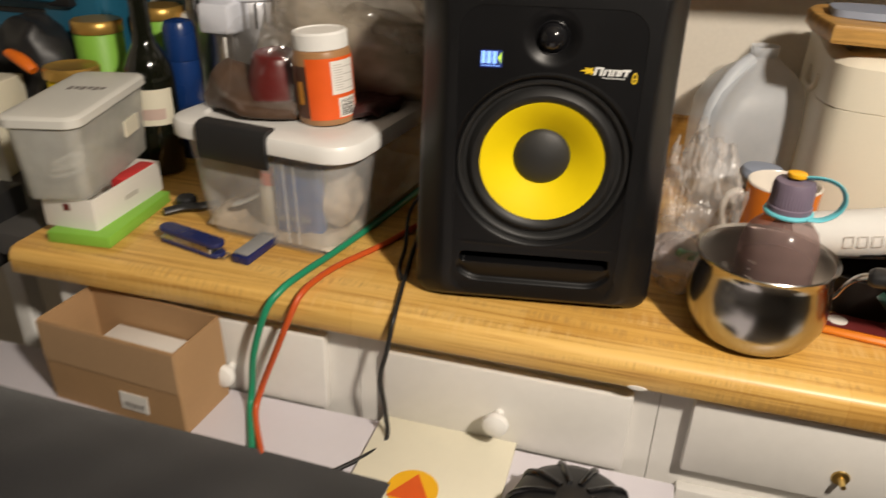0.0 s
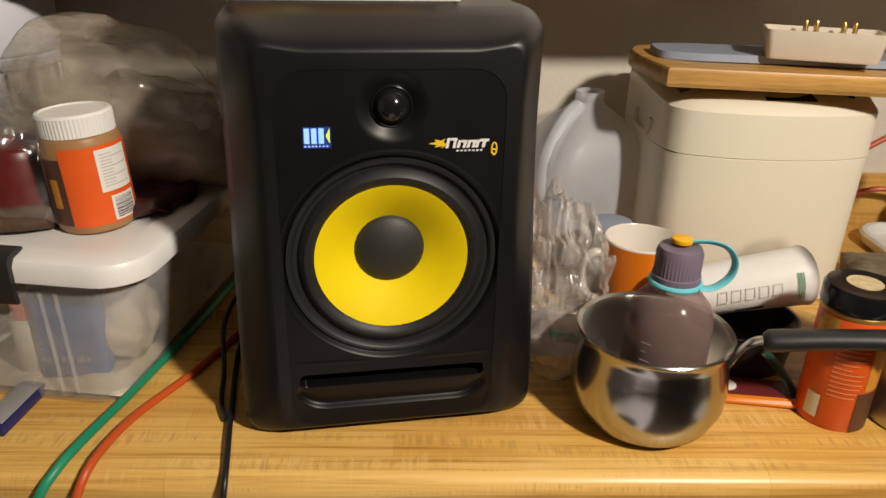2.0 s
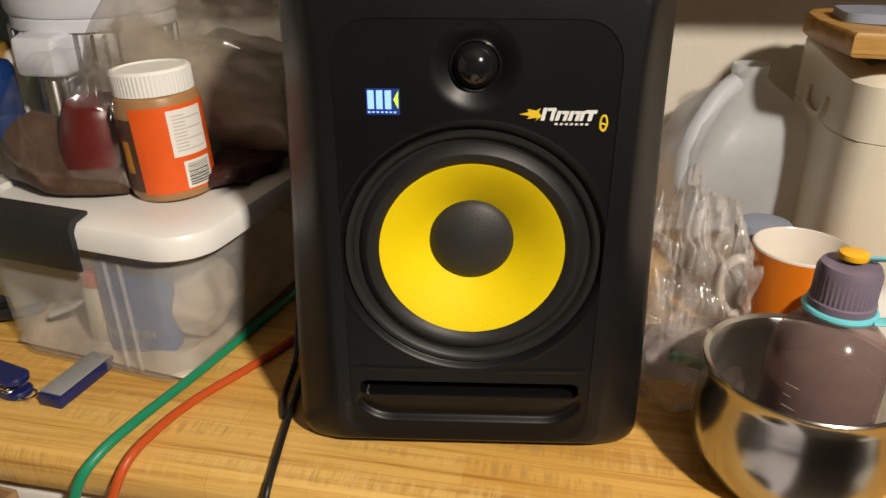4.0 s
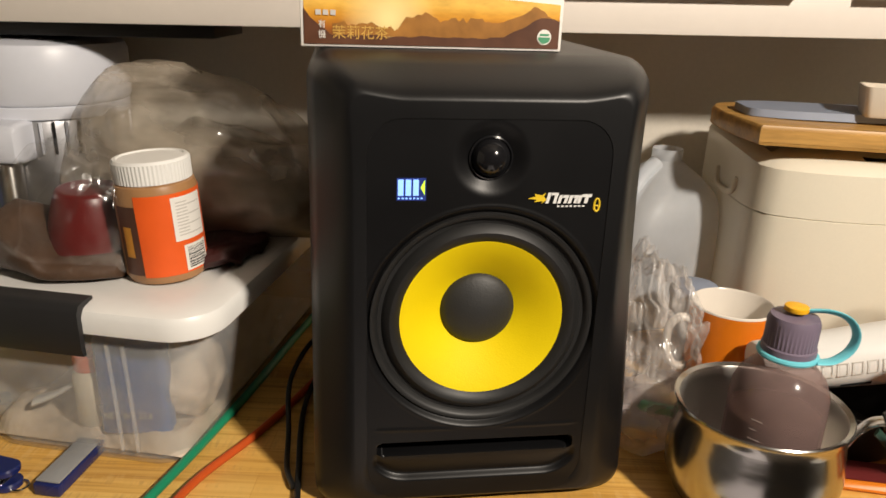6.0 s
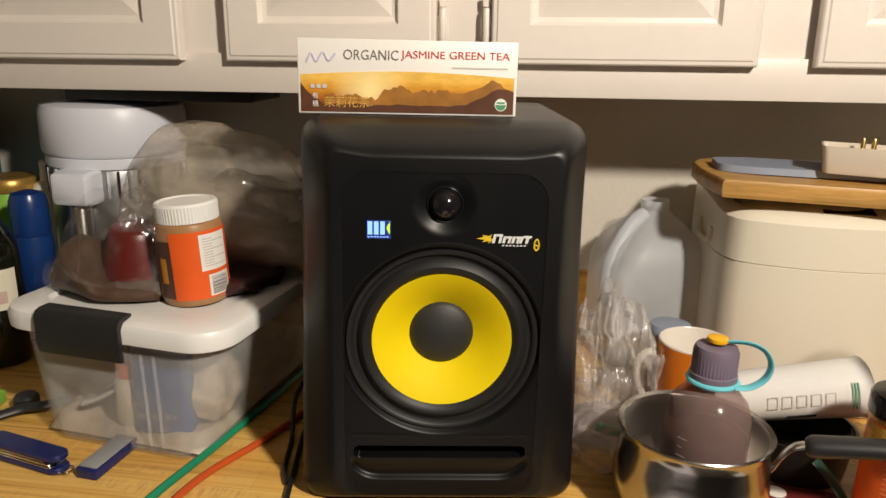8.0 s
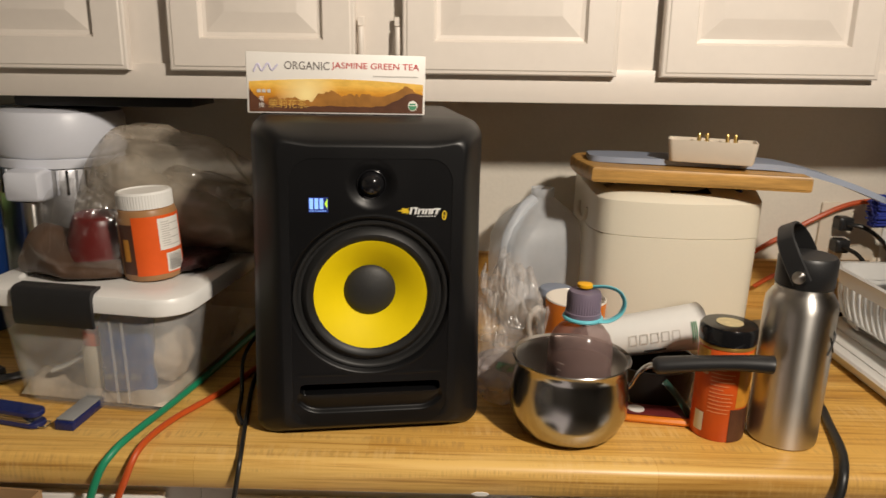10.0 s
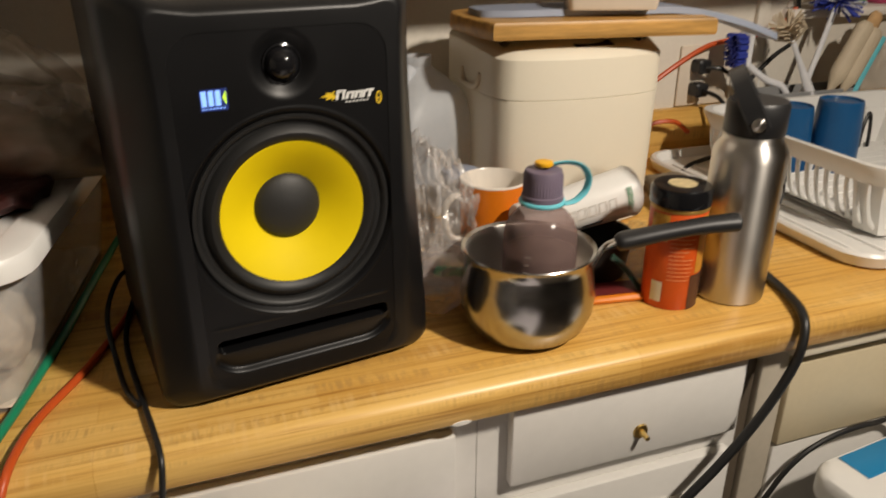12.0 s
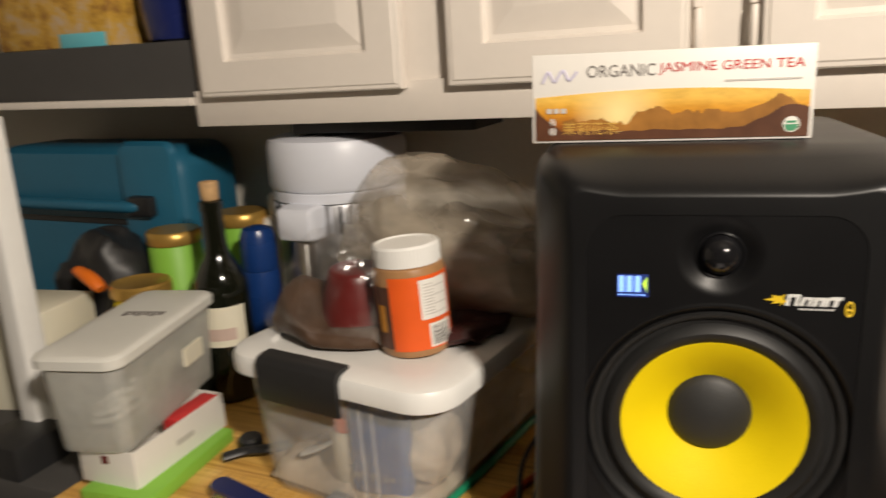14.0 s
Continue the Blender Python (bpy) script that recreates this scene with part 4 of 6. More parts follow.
# peanut butter jar
jar = thing("peanut_butter_jar", pose(-0.314, 0.139, LZ - 0.0045, 0, -3.5, 10), "clear peanut butter jar with an orange label and white lid", "jar")
JR = 0.0390
part("jar_wall", lathe([(0.030, 0), (0.036, 0.002), (JR, 0.008), (JR, 0.090), (0.037, 0.097), (0.034, 0.099)], 56), M_PNUT, jar, "clear wall over brown filling")
part("label", wrapped_panel(-0.013, 0.096, 0.010, 0.090, JR, -90, 0.0004, 24), M_LABEL_JAR, jar, "orange paper label")
part("fact_panel", wrapped_panel(0.020, 0.057, 0.043, 0.086, JR, -90, 0.0008, 10), M_CARD_W, jar, "white fact panel")
bm = bmesh.new()
for k in range(11):
    lo = wrapped_panel(0.024, 0.036 if k % 3 else 0.053, 0.048 + k * 0.0032, 0.0492 + k * 0.0032, JR, -90, 0.0011, 4)
    me = bpy.data.meshes.new("t")
    lo.to_mesh(me)
    lo.free()
    bm.from_mesh(me)
    bpy.data.meshes.remove(me)
part("print_bar", bm, M_INK_PALE, jar)
part("barcode_field", wrapped_panel(0.027, 0.056, 0.012, 0.038, JR, -90, 0.0008, 8), M_CARD_W, jar)
bm = bmesh.new()
random.seed(11)
z = 0.0145
while z < 0.0355:
    w = random.choice((0.0004, 0.0004, 0.0008, 0.0012))
    lo = wrapped_panel(0.0300, 0.0530, z, z + w, JR, -90, 0.0011, 4)
    me = bpy.data.meshes.new("t")
    lo.to_mesh(me)
    lo.free()
    bm.from_mesh(me)
    bpy.data.meshes.remove(me)
    z += w + random.choice((0.0005, 0.0007, 0.0010))
part("barcode", bm, M_INK_K, jar)
part("side_print", wrapped_panel(-0.036, -0.0132, 0.012, 0.080, JR, -90, 0.0007, 8), M_TIN_BR, jar, "dark printed picture")
part("side_print", wrapped_panel(-0.030, -0.020, 0.030, 0.060, JR, -90, 0.0010, 8), M_TIN_Y, jar)
lidl = []
for r, z in ((0.0330, 0.0985), (0.0355, 0.0990), (0.0358, 0.118), (0.0342, 0.1205), (0.0312, 0.1208), (0.0300, 0.1195)):
    lidl.append([((r + (0.0005 if k % 2 and 0.0985 < z < 0.1195 else 0)) * math.cos(2 * math.pi * k / 120), (r + (0.0005 if k % 2 and 0.0985 < z < 0.1195 else 0)) * math.sin(2 * math.pi * k / 120), z) for k in range(120)])
part("lid", loft(lidl), M_WHITE_PL, jar, "white ribbed lid", angle=25)

# red bowl, upside down in a small bag with brown powder
bl = []
for r, z in ((0.0445, 0.0), (0.0440, 0.006), (0.0400, 0.028), (0.0335, 0.052), (0.0310, 0.060), (0.0285, 0.0630), (0.025, 0.0635), (0.014, 0.0636), (0.005, 0.0636)):
    bl.append([(r * (1 + 0.009 * math.cos(k * math.pi) * (1 if 0.002 < z < 0.058 else 0)) * math.cos(2 * math.pi * k / 72), r * (1 + 0.009 * math.cos(k * math.pi) * (1 if 0.002 < z < 0.058 else 0)) * math.sin(2 * math.pi * k / 72), z) for k in range(72)])
solo("red_bowl", loft(bl), M_REDBOWL, pose(-0.397, 0.158, LZ + 0.014, 3, 2, 0), "dark red ribbed bowl turned upside down", "bowl", angle=70)

# film of the small bag, over bowl and powder, drawn up to a point
sbag = thing("small_plastic_bag", pose(-0.424, 0.145, LZ - 0.0045, 0, 0, -4), "clear crinkled plastic bag of brown powder and a red bowl", "bag")
part("powder", pillow_bag(-0.066, 0.074, lambda u: 0.030 + 0.030 * sstep(0.0, 0.12, u) - 0.038 * sstep(0.25, 0.6, u), lambda u: 0.054 * (0.35 + 0.65 * math.sin(math.pi * (0.08 + 0.80 * u))), 60, 48, 0.004, 26, 2, 5), M_BROWNSTUFF, sbag, "settled brown powder", angle=80)
part("film", pillow_bag(-0.072, 0.080, lambda u: 0.040 + 0.086 * sstep(0.08, 0.46, u) * (1 - 0.25 * sstep(0.6, 1.0, u)), lambda u: 0.060 * (0.35 + 0.65 * math.sin(math.pi * (0.08 + 0.84 * u))), 70, 60, 0.005, 24, 4, 6), M_FILM, sbag, angle=180)
# the large bag behind, highest near its neck and sagging away from it
lbag = thing("large_plastic_bag", pose(-0.478, 0.295, LZ - 0.0045), "large milky crinkled plastic bag lying on the bin lid", "bag")
part("film", pillow_bag(0.0, 0.300, lambda u: float(np.interp(u, (0, 0.04, 0.12, 0.23, 0.35, 0.51, 0.68, 0.79, 0.89, 1.0), (0.05, 0.09, 0.145, 0.178, 0.184, 0.174, 0.158, 0.136, 0.112, 0.05))), lambda u: 0.030 + 0.070 * math.sin(math.pi * (0.05 + 0.80 * u)), 120, 84, 0.010, 16, 8, 5, -0.15), M_FILM2, lbag, angle=180)
part("inner_fold", pillow_bag(0.055, 0.285, lambda u: 0.030 + 0.090 * sstep(-0.05, 0.35, u) * (1 - 0.5 * max(0, u - 0.3)), lambda u: 0.018 + 0.045 * math.sin(math.pi * (0.05 + 0.85 * u)), 80, 56, 0.009, 12, 31, 6), M_FILM2, lbag, angle=180)
solo("maroon_pouch", crumple(blob(0.036, 0.060, 0.026), 0.008, 30, 5), M_MAROON, pose(-0.268, 0.190, LZ - 0.004, 0, 0, -10), "dark maroon pouch under the plastic bag", "pouch", angle=80)

# ---- water distiller ----
dist = thing("water_distiller", pose(-0.590, 0.455, CT), "steel countertop water distiller with a white plastic top", "distiller")
part("tank", lathe([(0.098, 0), (0.100, 0.004), (0.100, 0.262), (0.098, 0.266)], 56), M_TANK, dist, "brushed steel tank")
part("collar", lathe([(0.1015, 0.2665), (0.104, 0.268), (0.104, 0.282), (0.102, 0.284)], 56), M_COOLWHITE, dist)
part("cap", lathe([(0.1045, 0.2845), (0.108, 0.290), (0.108, 0.348), (0.104, 0.358), (0.090, 0.363), (0.04, 0.366)], 56), M_COOLWHITE, dist, "white domed cap")
for k in range(30):
    a = radians(-150 + k * 8.2)
    v = box(-0.0018, 0.0018, -0.0030, 0.0006, 0.224, 0.265, 0.0006, 1)
    bmesh.ops.transform(v, matrix=Matrix.Rotation(a + radians(90), 4, "Z") @ Matrix.Translation((0, -0.1015, 0)), verts=v.verts)
    part("vent_slot", v, M_BLACK_PL if k % 2 else M_COOLWHITE, dist)
sp = part("spout_housing", loft([[(x - 0.001, -0.080 - d, 0.243 + z * s) for x, z in rr(0.030 * s, 0.026 * s, 0.007)] for d, s in ((0, 1.0), (0.040, 1.0), (0.052, 0.94), (0.055, 0.85))]), M_COOLWHITE, dist, "white spout housing")
part("spout", lathe([(0.015, 0.150), (0.016, 0.153), (0.016, 0.2165), (0.014, 0.2168)], 20), M_STEEL, sp, "steel spout").location = (-0.001, -0.110, 0)
part("drip_tip", lathe([(0.003, 0.135), (0.004, 0.136), (0.004, 0.1495)], 12), M_CHROME, sp).location = (-0.001, -0.110, 0)

# ---- bottles ----
wine = thing("wine_bottle", pose(-0.676, 0.252, CT) @ Matrix.Diagonal((1.05, 1.05, 0.975, 1)), "dark glass wine bottle stopped with a cork", "bottle")
part("glass", lathe([(0.030, 0), (0.036, 0.003), (0.037, 0.010), (0.037, 0.160), (0.035, 0.180), (0.027, 0.200), (0.0175, 0.218), (0.0145, 0.235), (0.0140, 0.284), (0.0155, 0.285), (0.0155, 0.297), (0.013, 0.299)], 48), M_BOTTLE, wine)
part("cork", lathe([(0.0105, 0.2992), (0.0118, 0.301), (0.0122, 0.323), (0.0110, 0.3255)], 24), M_CORK, wine, "cork stopper")
part("paper_label", wrapped_panel(-0.045, 0.045, 0.090, 0.150, 0.037, -75, 0.0004, 20), M_PAPER, wine, "cream paper label")
part("paper_label", wrapped_panel(-0.030, 0.030, 0.100, 0.118, 0.037, -75, 0.0008, 14), M_INK_ROSE, wine, "faded rose print")
blue = thing("blue_bottle", pose(-0.668, 0.335, CT), "blue plastic drinking bottle", "bottle")
part("flask_body", lathe([(0.026, 0), (0.028, 0.003), (0.028, 0.165), (0.027, 0.170)], 32), M_BLUE, blue)
part("cap", lathe([(0.0265, 0.1705), (0.0275, 0.173), (0.0265, 0.222), (0.022, 0.233), (0.008, 0.237)], 32), M_BLUE, blue, "blue cap")
solo("white_bottle", lathe([(0.030, 0), (0.033, 0.004), (0.033, 0.205), (0.026, 0.225), (0.015, 0.232), (0.015, 0.262), (0.012, 0.265)], 28), M_WHITE_PL, pose(-0.705, 0.445, CT), "white plastic bottle at the wall", "bottle")

# ---- clear box, cartons, pocket knife, lighter ----
cb = thing("clear_box", pose(-0.663, 0.075, CT + 0.0625, 0, 0, 14.7), "lidded milky plastic box standing on a white carton", "box")
CBW, CBD, CBH = 0.050, 0.117, 0.1015
part("body", shell([rl(CBW - 0.009, CBD - 0.012, 0, 0.014), rl(CBW - 0.007, CBD - 0.010, 0.003, 0.016), rl(CBW - 0.002, CBD - 0.002, CBH, 0.018)], [rl(CBW - 0.010, CBD - 0.013, 0.003, 0.013), rl(CBW - 0.009, CBD - 0.012, 0.006, 0.014), rl(CBW - 0.004, CBD - 0.004, CBH, 0.016)]), M_BOXPL, cb, "milky body")
part("lid", loft([rl(CBW, CBD, CBH + 0.0004, 0.018), rl(CBW + 0.003, CBD + 0.003, CBH + 0.002, 0.02), rl(CBW + 0.003, CBD + 0.003, CBH + 0.012, 0.02), rl(CBW, CBD, CBH + 0.015, 0.018), rl(CBW - 0.006, CBD - 0.006, CBH + 0.0160, 0.012), rl(CBW - 0.022, CBD - 0.050, CBH + 0.0164, 0.010)]), M_LIDPL, cb, "pale translucent lid")
bm = bmesh.new()
for k in range(6):
    box(-0.020 + k * 0.009, -0.014 + k * 0.009, 0.010 + 0.004 * (k % 2), 0.026, CBH + 0.0165, CBH + 0.0170, bm=bm)
part("writing_bar", bm, M_INK_GREY, cb)
part("sticker", box(CBW - 0.0058, CBW - 0.0012, 0.025, 0.070, 0.045, 0.068), M_PAPER, cb, "pale paper sticker")
solo("bundled_cord", crumple(tube([(0.03 * math.cos(a) * (1 - 0.02 * a), 0.045 * math.sin(a), 0.006 + 0.0016 * a) for a in [i * 0.5 for i in range(30)]], 0.0035, 8, 3), 0.004, 40), M_WHITE_PL, pose(-0.660, 0.035, CT + 0.0705, 0, 0, 15) @ Matrix.Diagonal((0.8, 0.9, 1, 1)), "white cord coiled in the box", "cord")
wt = thing("white_carton", pose(-0.637, 0.062, CT + 0.0172, 0, 0, 2), "open white carton with a red insert", "carton")
bm = shell([rl(0.041, 0.079, 0, 0.003, 2), rl(0.041, 0.079, 0.0450, 0.003, 2)], [rl(0.0385, 0.0765, 0.002, 0.002, 2), rl(0.0385, 0.0765, 0.0450, 0.002, 2)])
part("tray", bm, M_CARD_W, wt)
part("insert", box(0.012, 0.037, 0.000, 0.074, 0.0022, 0.0446, 0.002), M_INK_RED, wt, "red insert")
part("brand_bar", box(0.0411, 0.0415, -0.012, 0.018, 0.018, 0.025), M_INK_PALE, wt, "pale grey print")
part("dark_tab", box(-0.006, 0.004, -0.0796, -0.0792, 0.026, 0.036), M_PKT_D, wt)
solo("green_box", box(-0.046, 0.046, -0.082, 0.082, 0, 0.0168, 0.0015), M_GREEN, pose(-0.622, 0.050, CT + 0.0003, 0, 0, 6), "flat lime green box under the white carton", "box")

kn = thing("pocket_knife", pose(-0.466, 0.012, CT, 0, 0, -14), "folded dark blue pocket knife", "knife")
for k, z in enumerate((0.0005, 0.0155)):
    part("scale", loft([rl(0.056, 0.0125, z + d, 0.012) if o == 0 else rl(0.056 - o, 0.0125 - o, z + d, 0.0115 - o) for d, o in ((0, 0.0015), (0.0015, 0), (0.0055, 0), (0.007, 0.0015))]), M_KNIFE, kn, "blue plastic scale")
for k in range(4):
    part("blade", box(-0.050 + 0.004 * k, 0.046 - 0.003 * k, -0.0115 + 0.001 * (k % 2), 0.0105, 0.0077 + k * 0.0019, 0.0089 + k * 0.0019, 0.0003, 1), M_CHROME, kn)
kr = tube([(0.056 + 0.008 * math.cos(a), 0.008 * math.sin(a), 0.004) for a in [2 * math.pi * i / 12 for i in range(13)]], 0.0009, 6, 3)
part("key_ring", kr, M_CHROME, kn)
us = thing("lighter", pose(-0.378, 0.026, CT, 0, 0, -6), "small dark blue oblong lighter with a clear top", "lighter")
part("case", box(-0.0125, 0.0125, -0.037, 0.037, 0.0004, 0.0125, 0.0015), M_KNIFE, us)
part("top_plate", box(-0.0115, 0.0115, -0.034, 0.034, 0.0127, 0.0150, 0.001), M_RUBBERGREY, us, "grey glossy top")
solo("plastic_puck", lathe([(0.014, 0), (0.016, 0.003), (0.015, 0.016), (0.012, 0.019)], 20), M_BLACK_PL, pose(-0.548, 0.125, CT), "small black plastic puck lying by the bin", "puck")
solo("dark_tool", tube([(0, 0, 0.008), (0.02, 0.02, 0.010), (0.045, 0.03, 0.012), (0.06, 0.05, 0.010)], 0.008, 10, 6, 0.7), M_BLACK_PL, pose(-0.560, 0.085, CT), "black tool handle lying beside the bin", "tool")

# ---- shelf unit with hard case left of the worktop ----
su = thing("shelf_unit", pose(0, 0, 0), "shelf unit with a white post and dark grey shelf", "shelf")
part("upper_shelf", box(-1.70, -0.757, 0.350, YW - 0.003, 1.335, 1.420, 0.003), M_SHELF, su, "thick dark grey shelf")
part("lower_shelf", box(-1.70, -0.704, -0.03, YW - 0.003, 0.872, CT - 0.002, 0.003), M_SHELF, su, "dark lower shelf")
part("post", loft([rl(0.016, 0.016, 0.0, 0.004, 3), rl(0.016, 0.016, 1.334, 0.004, 3)]), M_WHITE_PL, su, "white upright post").location = (-0.822, 0.050, 0)
part("post", loft([rl(0.016, 0.016, 0.0, 0.004, 3), rl(0.016, 0.016, 1.334, 0.004, 3)]), M_WHITE_PL, su).location = (-1.55, 0.050, 0)
part("rail", box(-1.70, -0.757, 0.330, 0.3497, 1.325, 1.337, 0.002), M_CAB, su, "thin white rail")
part("post_foot", box(-0.850, -0.770, -0.0288, 0.05, 0.905 - 0.06, 0.905 + 0.045, 0.004), M_BLACK_PL, su, "black clamp")
case = thing("tool_case", pose(-1.075, 0.46, CT), "blue hard plastic tool case with a carrying handle", "case")
part("shell", loft([[(x, y, 0.178 + z) for x, z in rr(0.225 * s, 0.168 * s, 0.045)] for y, s in ((-0.075, 0.93), (-0.062, 0.985), (-0.045, 1.0), (0.06, 1.0), (0.075, 0.95))]), M_CASE, case)
part("ridge", loft([[(x, y, 0.185 + z) for x, z in rr(0.06 * s, 0.172 * s, 0.02)] for y, s in ((-0.0755, 1.0), (-0.086, 0.96), (-0.088, 0.9))]), M_CASE, case).location = (0.165, 0, 0)
part("handle", tube([(-0.17, -0.082, 0.250), (-0.15, -0.100, 0.250), (0.12, -0.100, 0.250), (0.136, -0.082, 0.250)], 0.013, 12, 6, 0.8), M_CASE, case, "blue carrying handle")
part("hinge_block", box(0.130, 0.180, -0.104, -0.0765, 0.234, 0.268, 0.005), M_BLACK_PL, case, "black hinge block")
part("seam", box(-0.224, 0.224, -0.0765, -0.0745, 0.212, 0.222, 0.0005), M_BLACK_PL, case)
gj = thing("green_canister", pose(-0.818, 0.322, CT) @ Matrix.Diagonal((1.22, 1.22, 1.04, 1)), "lime green canister with a gold lid", "canister")
part("body", lathe([(0.030, 0), (0.033, 0.003), (0.033, 0.196), (0.031, 0.199)], 32), M_GREEN, gj)
part("lid", lathe([(0.0335, 0.1992), (0.0345, 0.201), (0.0345, 0.216), (0.032, 0.219)], 32), M_GOLD, gj, "gold lid")
gk = thing("green_canister", pose(-0.765, 0.425, CT) @ Matrix.Diagonal((1.22, 1.22, 1.06, 1)), "lime green canister with a gold lid", "canister")
part("body", lathe([(0.030, 0), (0.033, 0.003), (0.033, 0.200), (0.031, 0.204)], 32), M_GREEN, gk)
part("lid", lathe([(0.0335, 0.2042), (0.0345, 0.206), (0.0345, 0.222), (0.032, 0.225)], 32), M_GOLD, gk, "gold lid")
solo("black_bag", crumple(blob(0.088, 0.055, 0.235), 0.024, 14, 6), M_BLACK_PL, pose(-0.938, 0.290, CT - 0.002), "crumpled black plastic bag", "bag", angle=80)
solo("orange_marker", tube([(0, 0, 0), (0.03, -0.004, 0.006), (0.055, -0.006, 0.004)], 0.011, 12, 5, 0.8, ends=lambda t: 0.75 + 0.35 * math.sin(3 * t)), M_PENOR, pose(-0.900, 0.205, CT + 0.188, 0, 30, 0), "orange plastic marker pen sticking out of a bag", "marker")
yj = thing("small_jar", pose(-0.810, 0.235, CT), "yellow jar with a gold lid", "jar")
part("glass", lathe([(0.036, 0), (0.040, 0.003), (0.040, 0.142), (0.037, 0.1495)], 28), M_YELLOW, yj)
part("lid", lathe([(0.041, 0.150), (0.044, 0.152), (0.044, 0.166), (0.041, 0.169), (0.037, 0.166), (0.004, 0.1658)], 36), M_GOLD, yj, "round gold lid")
solo("paper_pack", crumple(box(-0.05, 0.05, -0.06, 0.06, 0, 0.130, 0.002), 0.003, 12), M_PAPER, pose(-0.948, 0.165, CT - 0.002, 0, 0, 12) @ Matrix.Diagonal((1.1, 0.9, 1.15, 1)), "cream paper pack on the shelf", "paper", angle=60)
lbx = thing("leaf_print_box", pose(-1.065, 0.42, 1.4205), "box with an autumn leaf print", "box")
part("carton", box(-0.13, 0.13, -0.05, 0.05, 0, 0.17, 0.003), M_LEAFY, lbx)
part("lid", box(-0.132, 0.132, -0.052, 0.052, 0.1705, 0.20, 0.003), M_LEAFY, lbx)
solo("blue_strip", box(-0.05, 0.05, -0.002, 0.0, 0, 0.022, 0.0005), M_TEAL, pose(-0.995, 0.3675, 1.4205), "bright blue strip on the shelf", "strip")
solo("navy_pot", lathe([(0.055, 0), (0.070, 0.004), (0.078, 0.05), (0.078, 0.17), (0.07, 0.19)], 40), M_KNIFE, pose(-0.835, 0.445, 1.4205), "glossy navy pot on the shelf", "pot")


# ---- right of the monitor ----
M_TABGREEN = surf("pale_green_plastic", (0.22, 0.50, 0.33), 0.4, var=0.1)
jug = thing("milk_jug", pose(0.262, 0.462, CT, 0, 0, 14), "empty milky plastic gallon jug with no cap", "jug")
part("body", loft([rl(0.070, 0.066, 0, 0.02), rl(0.077, 0.072, 0.006, 0.026), rl(0.080, 0.075, 0.100, 0.03), rl(0.079, 0.074, 0.150, 0.034), rl(0.069, 0.066, 0.180, 0.040), rl(0.047, 0.047, 0.205, 0.036), rl(0.026, 0.026, 0.222, 0.0255), rl(0.0205, 0.0205, 0.228, 0.0203), rl(0.0205, 0.0205, 0.243, 0.0203)], True, False), M_JUG, jug)
part("grip", tube([(-0.058, -0.034, 0.080), (-0.077, -0.038, 0.108), (-0.072, -0.034, 0.160), (-0.044, -0.020, 0.205), (-0.020, -0.010, 0.224)], 0.0115, 12, 6), M_JUG, jug, "moulded grip")
kbag = thing("crinkled_bag", pose(0.184, 0.165, CT), "crinkled clear plastic bag slumped by the loudspeaker", "bag")
part("film", pillow_bag(-0.052, 0.048, lambda u: 0.095 + 0.075 * math.sin(math.pi * min(1, 0.15 + 0.8 * u)) + 0.030 * noise.noise((u * 7, 3, 5)) + 0.022 * abs(noise.noise((u * 17, 1, 2))), lambda u: 0.020 + 0.042 * math.sin(math.pi * (0.08 + 0.84 * u)), 72, 80, 0.012, 30, 12, 9), M_FILM3, kbag, angle=180)
part("inner_bag", pillow_bag(-0.040, 0.040, lambda u: 0.080 + 0.050 * math.sin(math.pi * u), lambda u: 0.014 + 0.030 * math.sin(math.pi * (0.08 + 0.84 * u)), 48, 60, 0.007, 24, 27, 7), M_FILM, kbag, "second clear bag inside", angle=180)
solo("pink_wrapper", crumple(blob(0.050, 0.048, 0.072), 0.012, 24, 19), M_FILM_PINK, pose(0.180, 0.120, CT), "pale pink wrapper inside a bag", "wrapper", angle=80)
solo("green_tab", crumple(box(-0.026, 0.026, -0.004, 0.004, 0, 0.014, 0.003, 2), 0.003, 40), M_TABGREEN, pose(0.184, 0.098, CT + 0.046, 20, 14, 10), "green plastic bag clip", "clip", angle=80)

mug = thing("orange_mug", pose(0.289, 0.220, CT), "orange mug, cream inside, with a cream handle", "mug")
part("cup", lathe([(0.037, 0.0), (0.040, 0.002), (0.0440, 0.05), (0.0458, 0.1155)], 48, True, False), M_ORANGE, mug, "orange outside")
part("lining", lathe([(0.0459, 0.1157), (0.0455, 0.1175), (0.0440, 0.1182), (0.0425, 0.116), (0.0405, 0.05), (0.038, 0.008), (0.002, 0.007)], 48, False, True), M_CERAM_W, mug, "cream rim and inside")
part("handle", tube([(-0.0445, 0, 0.096), (-0.057, 0, 0.098), (-0.068, 0, 0.084), (-0.067, 0, 0.056), (-0.056, 0, 0.038), (-0.0425, 0, 0.038)], 0.0058, 12, 6, 0.8), M_CERAM_W, mug, "cream handle")

bread = thing("bread_maker", pose(0.462, 0.400, CT, 0, 0, -1), "cream plastic bread maker with a bowed front", "bread maker")


